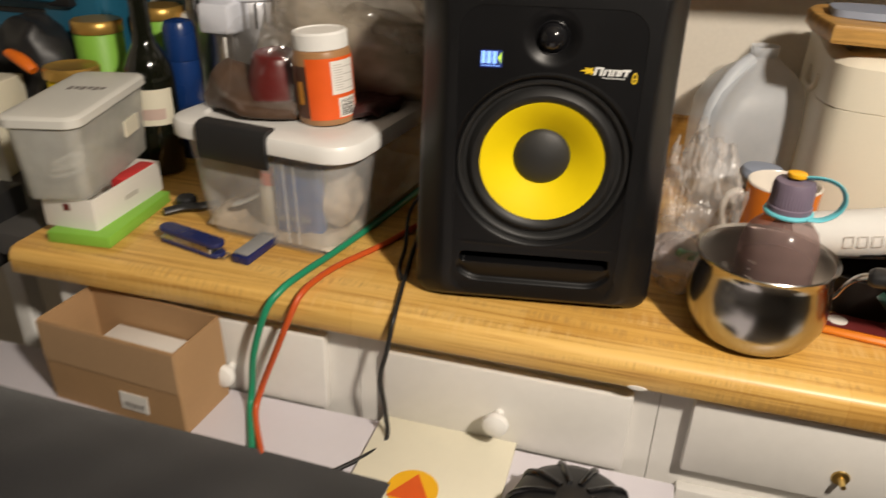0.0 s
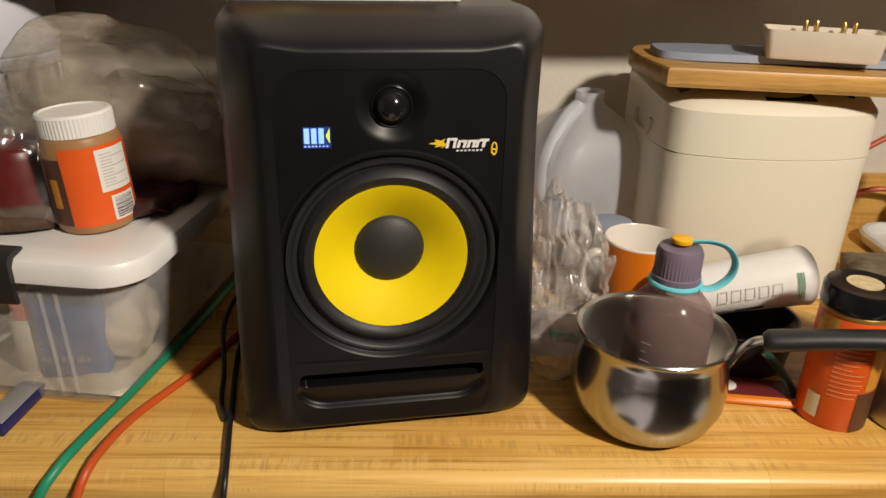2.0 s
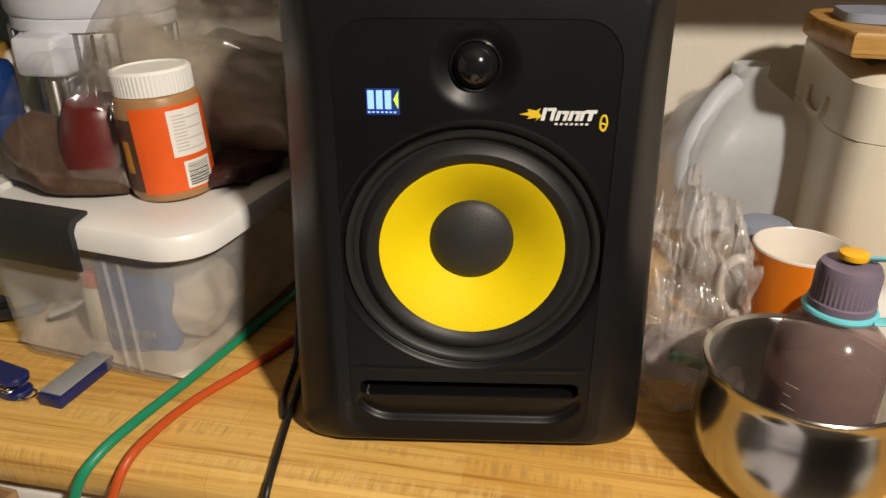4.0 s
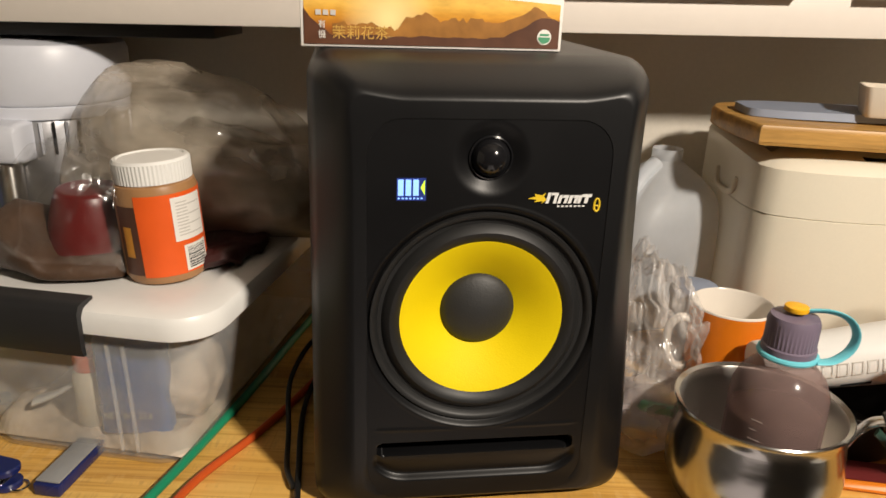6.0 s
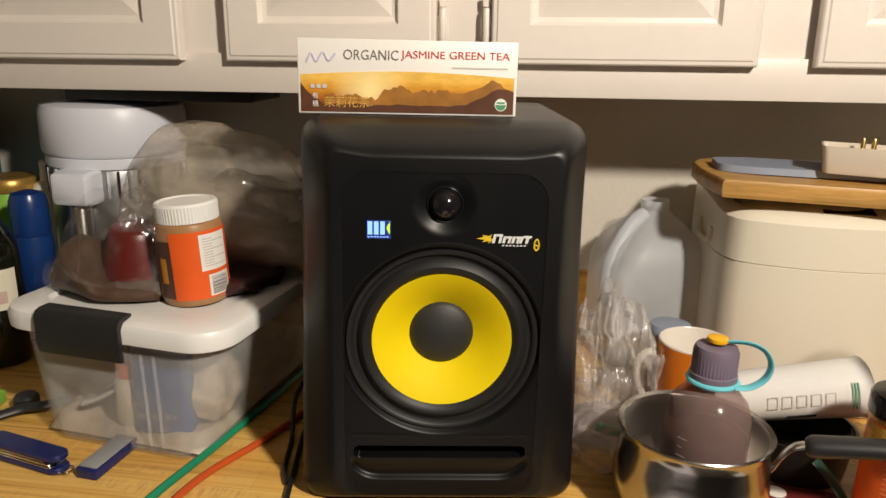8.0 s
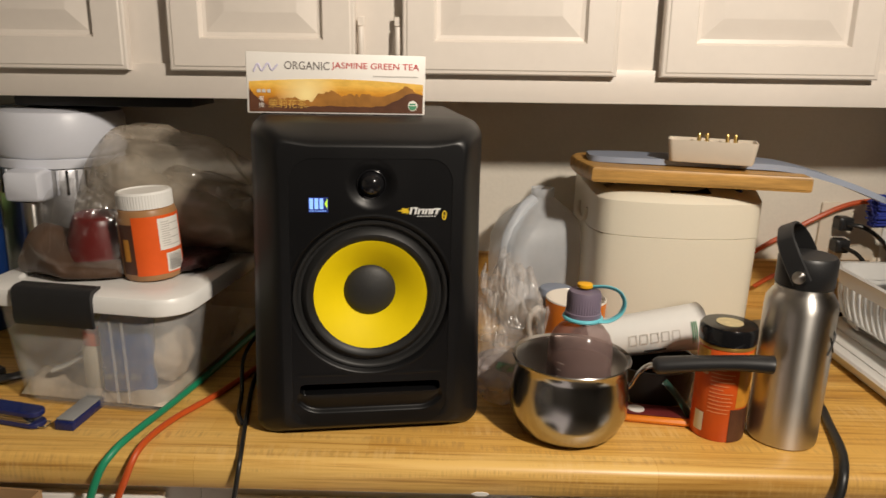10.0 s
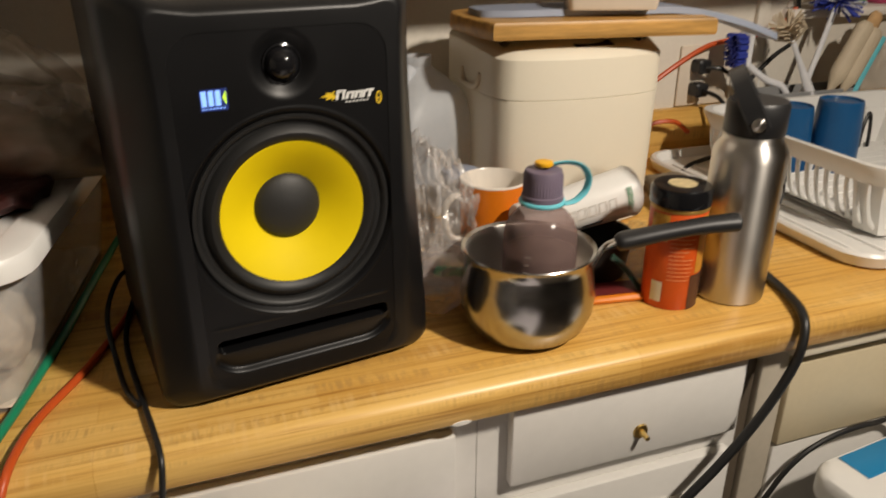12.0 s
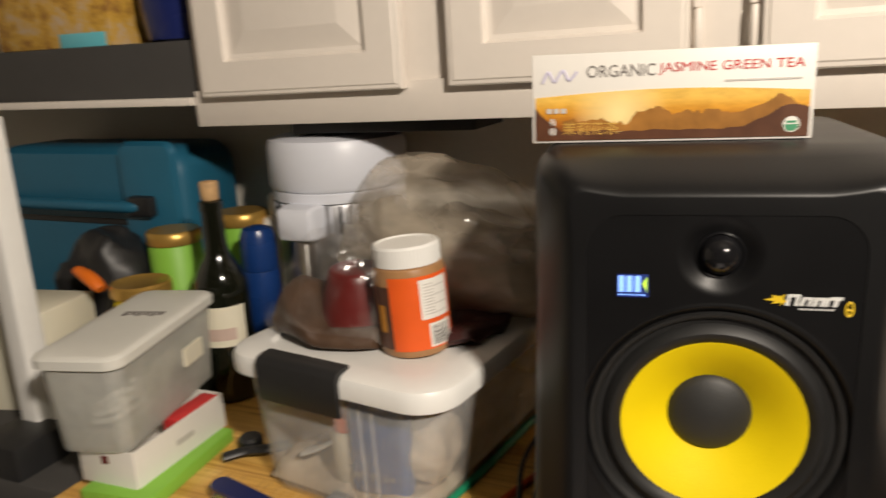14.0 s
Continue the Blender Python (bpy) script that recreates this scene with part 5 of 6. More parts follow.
def bread_loop(z, o=0.0, drop=0.0):
    pts = []
    for k in range(25):
        u = k / 24
        x = -0.128 + 0.256 * u
        pts.append((x * (1 + o / 0.128), -0.086 - 0.044 * math.sin(math.pi * u) ** 0.42 - o, z - drop))
    pts += [(0.134 + o, -0.06, z - drop * 0.6), (0.134 + o, 0.10, z), (0.120, 0.128 + o, z), (-0.120, 0.128 + o, z), (-0.134 - o, 0.10, z), (-0.134 - o, -0.06, z - drop * 0.6)]
    return pts


part("body", loft([bread_loop(0.0, -0.006), bread_loop(0.004, 0), bread_loop(0.2000, 0.002), bread_loop(0.2007, 0.0012)]), M_BREAD, bread, angle=35)
blid = part("lid", loft([bread_loop(0.2011, 0.0012), bread_loop(0.2019, 0.0025), bread_loop(0.268, 0.002, 0.012), bread_loop(0.276, -0.004, 0.012), bread_loop(0.279, -0.014, 0.010), bread_loop(0.282, -0.055, 0.001)]), M_BREAD, bread, angle=35)
part("display", box(-0.032, 0.030, -0.014, 0.014, 0.0, 0.0012, 0.0003, 1), M_GLOSSBLACK, blid, "small dark display").matrix_local = pose(0.01, -0.098, 0.2725, 12, 0, 0)
part("button", lathe([(0.006, 0.262), (0.006, 0.2735), (0.004, 0.2742)], 16), M_KNIFE, blid, "blue button").location = (0.092, -0.085, 0)
part("grip", tube([(-0.1365, -0.040, 0.228), (-0.140, -0.030, 0.208), (-0.140, 0.020, 0.206), (-0.1365, 0.034, 0.226)], 0.004, 8, 6), M_BREAD, bread)
bd = thing("cutting_board", pose(0.470, 0.350, CT + 0.2845, 0, 0, -9), "bamboo cutting board lying on the bread maker", "cutting board")
ol = [(0.175, -0.088), (0.175, 0.10), (-0.150, 0.102), (-0.170, 0.085), (-0.178, 0.05), (-0.172, 0.0), (-0.160, -0.045), (-0.146, -0.088)]
part("plank", loft([[(x * s, y * s, z) for x, y in ol] for z, s in ((0.0, 0.985), (0.003, 1.0), (0.0195, 1.0), (0.0225, 0.985))]), M_BAMBOO, bd, angle=40)
part("edge_strip", box(-0.146, 0.174, -0.0888, -0.0882, 0.004, 0.0185), M_BAMBOO, bd)
mtl = [(-0.150, 0.030, 0.0), (-0.06, 0.020, 0.001), (0.06, 0.010, 0.001), (0.15, -0.005, 0.0), (0.225, -0.030, -0.016), (0.290, -0.055, -0.040)]
mp = smooth_path(mtl, 8)
hw = [(0.046 - 0.016 * sstep(0.7, 1.0, i / (len(mp) - 1))) * (0.55 + 0.45 * min(1, i / 5) ** 0.5) * (1 - 0.5 * max(0, (i - len(mp) + 4) / 3) ** 2) for i in range(len(mp))]
bm = loft([[(p.x, p.y - w, p.z), (p.x, p.y + w, p.z), (p.x, p.y + w - 0.001, p.z + 0.009), (p.x, p.y - w + 0.001, p.z + 0.009)] for p, w in zip(mp, hw)])
solo("drying_mat", bm, M_SILICONE, pose(0.470, 0.345, CT + 0.3075, 0, 0, -4), "grey-blue silicone strip drooping off the board", "mat", angle=50)
sd = thing("soap_tray", pose(0.500, 0.310, CT + 0.3172, 0, 0, -18), "small cream tray with brass pins", "tray")
part("tray", shell([rl(0.060, 0.024, 0, 0.006), rl(0.062, 0.026, 0.003, 0.008), rl(0.066, 0.029, 0.034, 0.008)], [rl(0.059, 0.023, 0.004, 0.006), rl(0.064, 0.027, 0.034, 0.007)]), M_CERAM, sd, "cream plastic tray")
for x in (-0.020, -0.008, 0.022, 0.034):
    part("pin", lathe([(0.0030, 0.004), (0.0030, 0.040), (0.0018, 0.043)], 10), M_BRASS, sd, "brass pin").location = (x, 0.008, 0)

# saucepan
PX, PY = 0.251, 0.030
pan = thing("saucepan", pose(PX, PY, CT), "polished steel saucepan with a black handle", "saucepan")
part("pot", lathe([(0.048, 0.0), (0.054, 0.001), (0.066, 0.012), (0.0745, 0.032), (0.0760, 0.050), (0.0735, 0.072), (0.0710, 0.088), (0.0710, 0.097), (0.0740, 0.1015), (0.0750, 0.103), (0.0740, 0.1042), (0.0700, 0.1020)], 72, True, False), M_POLISH, pan, "polished steel pot")
part("inner_wall", lathe([(0.0700, 0.1019), (0.0685, 0.0995), (0.0690, 0.088), (0.0715, 0.070), (0.0740, 0.050), (0.0720, 0.032), (0.063, 0.013), (0.050, 0.003), (0.003, 0.0025)], 72, False, True), M_POTIN, pan, "brushed steel inside")
part("bracket", tube([(0.0735, -0.004, 0.062), (0.079, -0.006, 0.070), (0.084, -0.009, 0.084), (0.094, -0.013, 0.096), (0.112, -0.018, 0.1015)], 0.0085, 10, 6, 0.28), M_POLISH, pan, "steel handle bracket")
part("rivet", lathe([(0.0045, 0), (0.004, 0.0015), (0.002, 0.002)], 14), M_CHROME, pan).matrix_local = pose(0.0755, -0.005, 0.048, 0, 90, -4)
part("handle", tube([(0.100, -0.016, 0.099), (0.112, -0.020, 0.1015), (0.150, -0.030, 0.109), (0.195, -0.042, 0.116), (0.226, -0.050, 0.1185), (0.234, -0.052, 0.1185)], 0.0125, 16, 8, 0.8, ends=lambda t: 0.72 + 0.28 * sstep(0, 0.15, t) + 0.06 * math.sin(t * 9) - 0.35 * sstep(0.94, 1, t)), M_BLACK_PL, pan, "black plastic handle")

nal = thing("water_bottle", pose(0.259, 0.020, CT + 0.003), "purple clear water bottle standing in the saucepan", "bottle")
part("bottle_wall", lathe([(0.034, 0), (0.039, 0.004), (0.0405, 0.012), (0.0405, 0.112), (0.0395, 0.122), (0.0350, 0.134), (0.0275, 0.143), (0.0215, 0.148), (0.0205, 0.154)], 48), M_NALG, nal, "purple see-through body")
part("water", lathe([(0.033, 0.004), (0.038, 0.010), (0.0385, 0.098)], 40), M_DRINK, nal, "dark drink inside")
bm = bmesh.new()
for k in range(6):
    lo = wrapped_panel(-0.022, -0.012 if k % 2 else -0.016, 0.060 + 0.009 * k, 0.0608 + 0.009 * k, 0.0407, -110, 0.0003, 4)
    me = bpy.data.meshes.new("t")
    lo.to_mesh(me)
    lo.free()
    bm.from_mesh(me)
    bpy.data.meshes.remove(me)
part("scale_mark", bm, M_INK_PALE, nal)
capl = []
for r, z in ((0.0205, 0.1575), (0.0222, 0.158), (0.0222, 0.163), (0.0205, 0.164), (0.0205, 0.185), (0.0190, 0.190), (0.010, 0.1915)):
    capl.append([((r + (0.0006 if k % 2 and 0.1635 < z < 0.187 else 0)) * math.cos(2 * math.pi * k / 80), (r + (0.0006 if k % 2 and 0.1635 < z < 0.187 else 0)) * math.sin(2 * math.pi * k / 80), z) for k in range(80)])
part("cap", loft(capl), M_PURPLE, nal, "dark purple screw cap", angle=25)
part("strap_ring", tube([(0.0225 * math.cos(a), 0.0225 * math.sin(a), 0.1555) for a in [2 * math.pi * i / 24 for i in range(25)]], 0.0026, 8, 2), M_TEAL, nal, "light blue ring")
part("strap", tube([(0.016, -0.016, 0.1555), (0.030, -0.016, 0.157), (0.043, -0.014, 0.166), (0.047, -0.012, 0.180), (0.040, -0.008, 0.192), (0.024, -0.003, 0.196), (0.0, 0, 0.1935)], 0.0056, 12, 8, 0.30), M_TEAL, nal, "light blue strap loop")
part("button", lathe([(0.0095, 0.1945), (0.0100, 0.1955), (0.0095, 0.1985), (0.006, 0.1995)], 24), M_BTN, nal, "yellow-orange button")

# tumbler lying on a dark pan
tum = thing("tumbler", pose(0.376, 0.150, CT + 0.090, 0, 82, 4), "white plastic tumbler lying on its side", "tumbler")
part("cup", lathe([(0.026, -0.085), (0.0275, -0.083), (0.0335, 0.078), (0.0345, 0.080), (0.0335, 0.082), (0.0315, 0.078), (0.026, -0.078), (0.002, -0.079)], 48), M_WHITE_PL, tum, "white cup")
bm = bmesh.new()
for k in range(5):
    lo = wrapped_panel(-0.0065, 0.0065, -0.030 + 0.015 * k, -0.029 + 0.015 * k, 0.0305, -98, 0.0018, 4)
    for (a, b, c, d) in ((-0.0065, 0.0065, 0.010, 0.011), (-0.0065, -0.0055, 0.0, 0.011), (0.0055, 0.0065, 0.0, 0.011), (-0.0065, 0.0065, 0.0, 0.001)):
        lo2 = wrapped_panel(a, b, -0.030 + 0.015 * k + c, -0.030 + 0.015 * k + d, 0.0305, -98, 0.0022, 3)
        me = bpy.data.meshes.new("t")
        lo2.to_mesh(me)
        lo2.free()
        bm.from_mesh(me)
        bpy.data.meshes.remove(me)
    lo.free()
part("print_mark", bm, M_INK_PALE, tum)
bm = bmesh.new()
for k in range(3):
    lo = wrapped_panel(-0.016, 0.014, 0.058 + 0.003 * k, 0.0592 + 0.003 * k, 0.0335, -98, 0.0012, 8)
    me = bpy.data.meshes.new("t")
    lo.to_mesh(me)
    lo.free()
    bm.from_mesh(me)
    bpy.data.meshes.remove(me)
part("print_line", bm, M_INK_GREEN, tum)
part("brand_bar", wrapped_panel(0.018, 0.0225, -0.010, 0.022, 0.0305, -98, 0.0018, 4), M_INK_K, tum)
solo("dark_pan", lathe([(0.050, 0), (0.058, 0.003), (0.064, 0.052), (0.066, 0.0545), (0.063, 0.0545), (0.056, 0.006), (0.003, 0.005)], 40), M_DARKPOT, pose(0.390, 0.150, CT), "small dark pan under the tumbler", "pan")
solo("green_ribbon", tube([(0, 0, 0.050), (0.014, -0.010, 0.036), (0.028, -0.018, 0.016), (0.036, -0.020, 0.002)], 0.009, 8, 6, 0.3), M_DARKGREEN, pose(0.388, 0.075, CT), "dark green ribbon hanging from the pan", "ribbon")
pkt = thing("snack_packet", pose(0.378, 0.066, CT, 0, 0, -8), "orange and maroon snack packet", "packet")
part("wrapper", crumple(rbox(0.046, 0.022, 0.0002, 0.0085, 0.004, 0.003), 0.0014, 40, 2), M_PKT, pkt)
part("print_panel", box(-0.040, 0.042, -0.014, 0.018, 0.0096, 0.0102), M_PKT_D, pkt, "maroon print")
part("print_panel", lathe([(0.011, 0.0102), (0.011, 0.0108)], 20), M_CARD_W, pkt).location = (-0.026, 0.002, 0)

solo("grey_tub", lathe([(0.024, 0), (0.026, 0.003), (0.028, 0.090), (0.030, 0.093), (0.030, 0.101), (0.026, 0.107), (0.012, 0.110)], 36), M_SILICONE, pose(0.272, 0.300, CT), "small grey-blue plastic tub behind the mug", "tub")
solo("clear_wrapper", pillow_bag(-0.030, 0.030, lambda u: 0.030 + 0.034 * math.sin(math.pi * u) + 0.014 * noise.noise((u * 9, 4, 1)), lambda u: 0.012 + 0.018 * math.sin(math.pi * u), 36, 40, 0.007, 34, 41, 5), M_FILM3, pose(0.452, 0.108, CT), "crumpled clear wrapper between the tin and the tumbler", "wrapper", angle=180)
solo("folded_cloth", crumple(rbox(0.036, 0.070, 0.0004, 0.034, 0.014, 0.008, 0.05, 10), 0.009, 26, 4), M_STONE, pose(0.650, 0.300, CT + 0.004, 0, 0, -12), "mottled brown folded cloth beside the bread maker", "cloth", angle=70)

tin = thing("drink_tin", pose(0.449, 0.036, CT), "orange tin with a black lid", "tin")
TR = 0.0335
part("can", lathe([(0.032, 0), (TR, 0.002), (TR, 0.126), (0.032, 0.128)], 48), M_TIN, tin, "orange label")
part("base_band", wrapped_panel(0.006, 0.075, 0.001, 0.046, TR, -98, 0.0004, 16), M_TIN_BR, tin, "dark brown base print")
part("side_picture", wrapped_panel(0.012, 0.060, 0.048, 0.120, TR, -98, 0.0004, 14), M_TIN_Y, tin, "amber picture")
bm = bmesh.new()
random.seed(5)
for k in range(13):
    lo = wrapped_panel(-0.022, 0.000 + random.uniform(-0.006, 0.008), 0.040 + 0.0052 * k, 0.0412 + 0.0052 * k, TR, -98, 0.0008, 5)
    me = bpy.data.meshes.new("t")
    lo.to_mesh(me)
    lo.free()
    bm.from_mesh(me)
    bpy.data.meshes.remove(me)
part("print_bar", bm, M_INK_PEACH, tin)
part("barcode_field", wrapped_panel(-0.040, -0.026, 0.010, 0.036, TR, -98, 0.0006, 5), M_PAPER, tin)
part("leaf_picture", wrapped_panel(-0.050, -0.026, 0.088, 0.121, TR, -98, 0.0005, 8), M_LEAFY, tin, "green and gold leaf picture")
part("lid", lathe([(0.034, 0.1285), (0.0355, 0.1295), (0.0355, 0.146), (0.033, 0.150), (0.020, 0.1505)], 48), M_GLOSSBLACK, tin, "black plastic lid")
part("seal_disc", lathe([(0.0165, 0.1507), (0.0165, 0.1513)], 30), M_SEAL, tin, "round cream seal")
part("gold_rim", lathe([(0.0338, 0.1235), (0.0343, 0.124), (0.0343, 0.1275), (0.0338, 0.128)], 48, False, False), M_GOLD, tin)

fl = thing("steel_flask", pose(0.530, 0.026, CT), "brushed steel flask with a black strap cap", "flask")
part("body", lathe([(0.036, 0), (0.0415, 0.002), (0.0425, 0.006), (0.0425, 0.178), (0.0415, 0.188), (0.036, 0.197), (0.0335, 0.200), (0.0335, 0.206), (0.031, 0.2065)], 56), M_STEEL, fl, "brushed steel body")
fcap = part("cap", lathe([(0.0335, 0.2070), (0.0345, 0.2085), (0.0345, 0.2405), (0.032, 0.2445), (0.01, 0.245)], 48), M_BLACK_PL, fl, "black screw cap")
fcap.matrix_local = pose(0, 0, 0, 0, 0, -37)
lean = radians(29)
arch = smooth_path([(a_, b_, 0) for a_, b_ in [(-0.0368, -0.008), (-0.0372, 0.006), (-0.0368, 0.026), (-0.031, 0.045), (-0.016, 0.0555), (0.0, 0.058), (0.016, 0.0555), (0.031, 0.045), (0.0368, 0.026), (0.0372, 0.006), (0.0368, -0.008)]], 6)
loops = []
for i, p in enumerate(arch):
    d = (arch[min(i + 1, len(arch) - 1)] - arch[max(i - 1, 0)]).normalized()
    out_ = Vector((-d.y, d.x))
    half = 0.0105 - 0.0015 * sstep(0.030, 0.058, p.y)
    loops.append([(-math.sin(lean) * (p.y + out_.y * o) + math.cos(lean) * w, p.x + out_.x * o, 0.2245 + math.cos(lean) * (p.y + out_.y * o) + math.sin(lean) * w) for o, w in ((0, -half), (0.0012, -half * 1.08), (0.0034, -half * 0.92), (0.0034, half * 0.92), (0.0012, half * 1.08), (0, half))])
part("strap", loft(loops), M_BLACK_PL, fcap, "wide black strap", angle=45)
part("pivot", lathe([(0.0075, 0), (0.0075, 0.003), (0.006, 0.004)], 20), M_STEEL, fcap, "steel pivot").matrix_local = pose(0.0, -0.0412, 0.2245, 90, 0, 0)
bm = bmesh.new()
for s in (1, -1):
    tube([(0.0085 * s - 0.004, -0.0004, -0.012), (-0.004, -0.0004, 0.0), (-0.0085 * s - 0.004, -0.0004, 0.012)], 0.0010, 6, 4, 0.4, bm)
tube([(-0.004, -0.0004, 0.012), (-0.004, -0.0004, 0.018)], 0.0012, 6, 2, 0.4, bm)
wrap(bm, 0.0427, -42)
bmesh.ops.translate(bm, vec=(0, 0, 0.140), verts=bm.verts)
part("stick_mark", bm, M_INK_K, fl, "small black mark")

# ---- dish rack ----
tray = thing("drip_tray", pose(1.020, 0.262, CT), "white plastic drip tray", "tray")
part("tray", shell([rl(0.276, 0.246, 0.0, 0.03), rl(0.290, 0.260, 0.004, 0.05), rl(0.297, 0.265, 0.020, 0.056), rl(0.294, 0.262, 0.024, 0.054)], [rl(0.262, 0.232, 0.006, 0.03), rl(0.280, 0.250, 0.009, 0.045), rl(0.287, 0.256, 0.024, 0.050)]), M_WHITE_PL, tray)
for k in range(14):
    part("drain_rib", box(-0.25 + 0.038 * k, -0.243 + 0.038 * k, -0.22, 0.22, 0.0062, 0.0090, 0.001, 1), M_WHITE_PL, tray)
rack = thing("dish_rack", pose(1.024, 0.256, CT + 0.0095), "white plastic dish rack with slatted sides", "dish rack")
RW, RD, RH = 0.225, 0.200, 0.112


bm = loft([rl(RW - 0.032, RD - 0.014, 0.010, 0.03), rl(RW - 0.030, RD - 0.012, 0.014, 0.03), rl(RW - 0.034, RD - 0.016, 0.0155, 0.028)])
part("floor_plate", bm, M_WHITE_PL, rack)
part("rim", loft([rl(RW - 0.002, RD - 0.002, RH - 0.030, 0.04), rl(RW + 0.010, RD + 0.010, RH - 0.006, 0.045), rl(RW + 0.010, RD + 0.010, RH, 0.045), rl(RW - 0.001, RD - 0.001, RH, 0.04), rl(RW - 0.006, RD - 0.006, RH - 0.030, 0.038), rl(RW - 0.002, RD - 0.002, RH - 0.030, 0.04)], False, False), M_WHITE_PL, rack, "rolled white rim")
# end walls at the near and far sides are closed, with a cut-out; the long side is slatted
for sy in (-1, 1):
    ya, yb = sy * (RD - 0.012), sy * (RD - 0.0035)
    loops = [[(x, ya, 0.003), (x, yb, RH - 0.029), (x, yb + sy * 0.003, RH - 0.029), (x, ya + sy * 0.003, 0.003)] for x in (-RW + 0.055, RW - 0.055)]
    part("end_wall", loft(loops), M_WHITE_PL, rack)
    part("grip_hole", tube([(-0.05, ya + sy * 0.008 - 0.004, 0.03), (-0.045, ya + sy * 0.02 - 0.004, 0.07), (-0.02, ya + sy * 0.022 - 0.004, 0.078), (0.0, ya + sy * 0.018 - 0.004, 0.06), (0.004, ya + sy * 0.008 - 0.004, 0.03)], 0.005, 8, 6, 0.6), M_RUBBERGREY, rack, "grey-edged cut-out")
for sx in (-1, 1):
    for k in range(19):
        y = -RD + 0.030 + k * (2 * RD - 0.06) / 18
        part("slat", tube([(sx * (RW - 0.034), y, 0.012), (sx * (RW - 0.020), y, 0.026), (sx * (RW - 0.008), y, 0.058), (sx * (RW - 0.0045), y, RH - 0.029)], 0.0036, 6, 3), M_WHITE_PL, rack)
for k in range(12):
    part("plate_rib", box(-RW + 0.06, RW - 0.06, -0.15 + 0.026 * k, -0.147 + 0.026 * k, 0.0158, 0.030, 0.001, 1), M_WHITE_PL, rack)
for sx, sy in ((-1, -1), (1, -1), (-1, 1), (1, 1)):
    part("corner", loft([[(sx * (RW - 0.062 + a * 0.9), sy * (RD - 0.062 + b * 0.9), z) for a, b in ((0.032 + o, 0), (0.026 + o, 0.022 + q), (0.0, 0.032 + q), (0, 0.028 + q), (0.023 + o, 0.019 + q), (0.028 + o, 0))] for z, o, q in ((0.003, 0.004, 0.022), (0.05, 0.018, 0.026), (RH - 0.029, 0.028, 0.0315))]), M_WHITE_PL, rack)
for (x, y, h, s) in ((0.898, 0.344, 0.117, 1.0), (0.980, 0.321, 0.125, 1.05)):
    cup = thing("blue_cup", pose(x, y, CT + 0.0245), "translucent blue plastic cup turned upside down", "cup", "cups in the dish rack")
    part("cup", lathe([(0.040 * s, 0), (0.0405 * s, 0.002), (0.0385 * s, h * 0.5), (0.0345 * s, h - 0.005), (0.0335 * s, h), (0.031 * s, h + 0.0005), (0.030 * s, h - 0.003), (0.003, h - 0.0032)], 40), M_BLUE_CUP, cup)
solo("black_utensil", tube([(-0.02, 0, 0), (-0.016, 0, 0.050), (0.0, 0, 0.075), (0.016, 0, 0.050), (0.024, 0, 0.004)], 0.0045, 8, 6, 0.7), M_BLACK_PL, pose(1.118, 0.378, CT + 0.0255, 0, 0, 20), "black looped utensil handle in the rack", "utensil")
solo("white_plate", lathe([(0.045, 0), (0.074, 0.010), (0.076, 0.012), (0.072, 0.012), (0.043, 0.003), (0.003, 0.003)], 44), M_CERAM_W, pose(1.235, 0.280, CT + 0.075, 0, 80, 12), "white plate standing in the rack", "plate")
solo("dark_knife", tube([(0, 0, 0), (0.06, -0.01, 0.02), (0.14, -0.02, 0.028)], 0.007, 8, 6, 0.4), M_BLACK_PL, pose(1.085, 0.18, CT + 0.095), "black handled knife across the rack", "knife")
# utensil caddy behind the rack, with brushes
cad = thing("utensil_caddy", pose(1.075, 0.508, CT + 0.0105), "grey utensil caddy at the back of the rack", "caddy")
part("cup", shell([rl(0.120, 0.029, 0, 0.012), rl(0.125, 0.034, 0.116, 0.014)], [rl(0.117, 0.026, 0.004, 0.010), rl(0.122, 0.031, 0.116, 0.012)]), M_RUBBERGREY, cad)


def brush(m, head, length, label, name="dish_brush"):
    b = thing(name, m, label, "brush")
    part("handle", tube([(0, 0, 0), (0, 0, length * 0.5), (0, 0, length)], 0.006, 10, 5, 0.7), M_BRUSHW, b, "white handle")
    random.seed(len(label))
    bmb, bmw = bmesh.new(), bmesh.new()
    for k in range(head):
        a, e = random.uniform(0, 2 * math.pi), random.uniform(-0.6, 1.4)
        d = Vector((math.cos(a) * math.cos(e), math.sin(a) * math.cos(e), math.sin(e)))
        p = Vector((0, 0, length + 0.008))
        tube([p, p + d * 0.020, p + d * random.uniform(0.042, 0.050)], 0.0021, 5, 1, 1.0, bmb if k % 5 < 3 else bmw)
    part("bristles", bmb, M_BRUSHB, b, "blue bristles")
    part("bristles", bmw, M_BRUSHW, b, "white bristles")
    return b


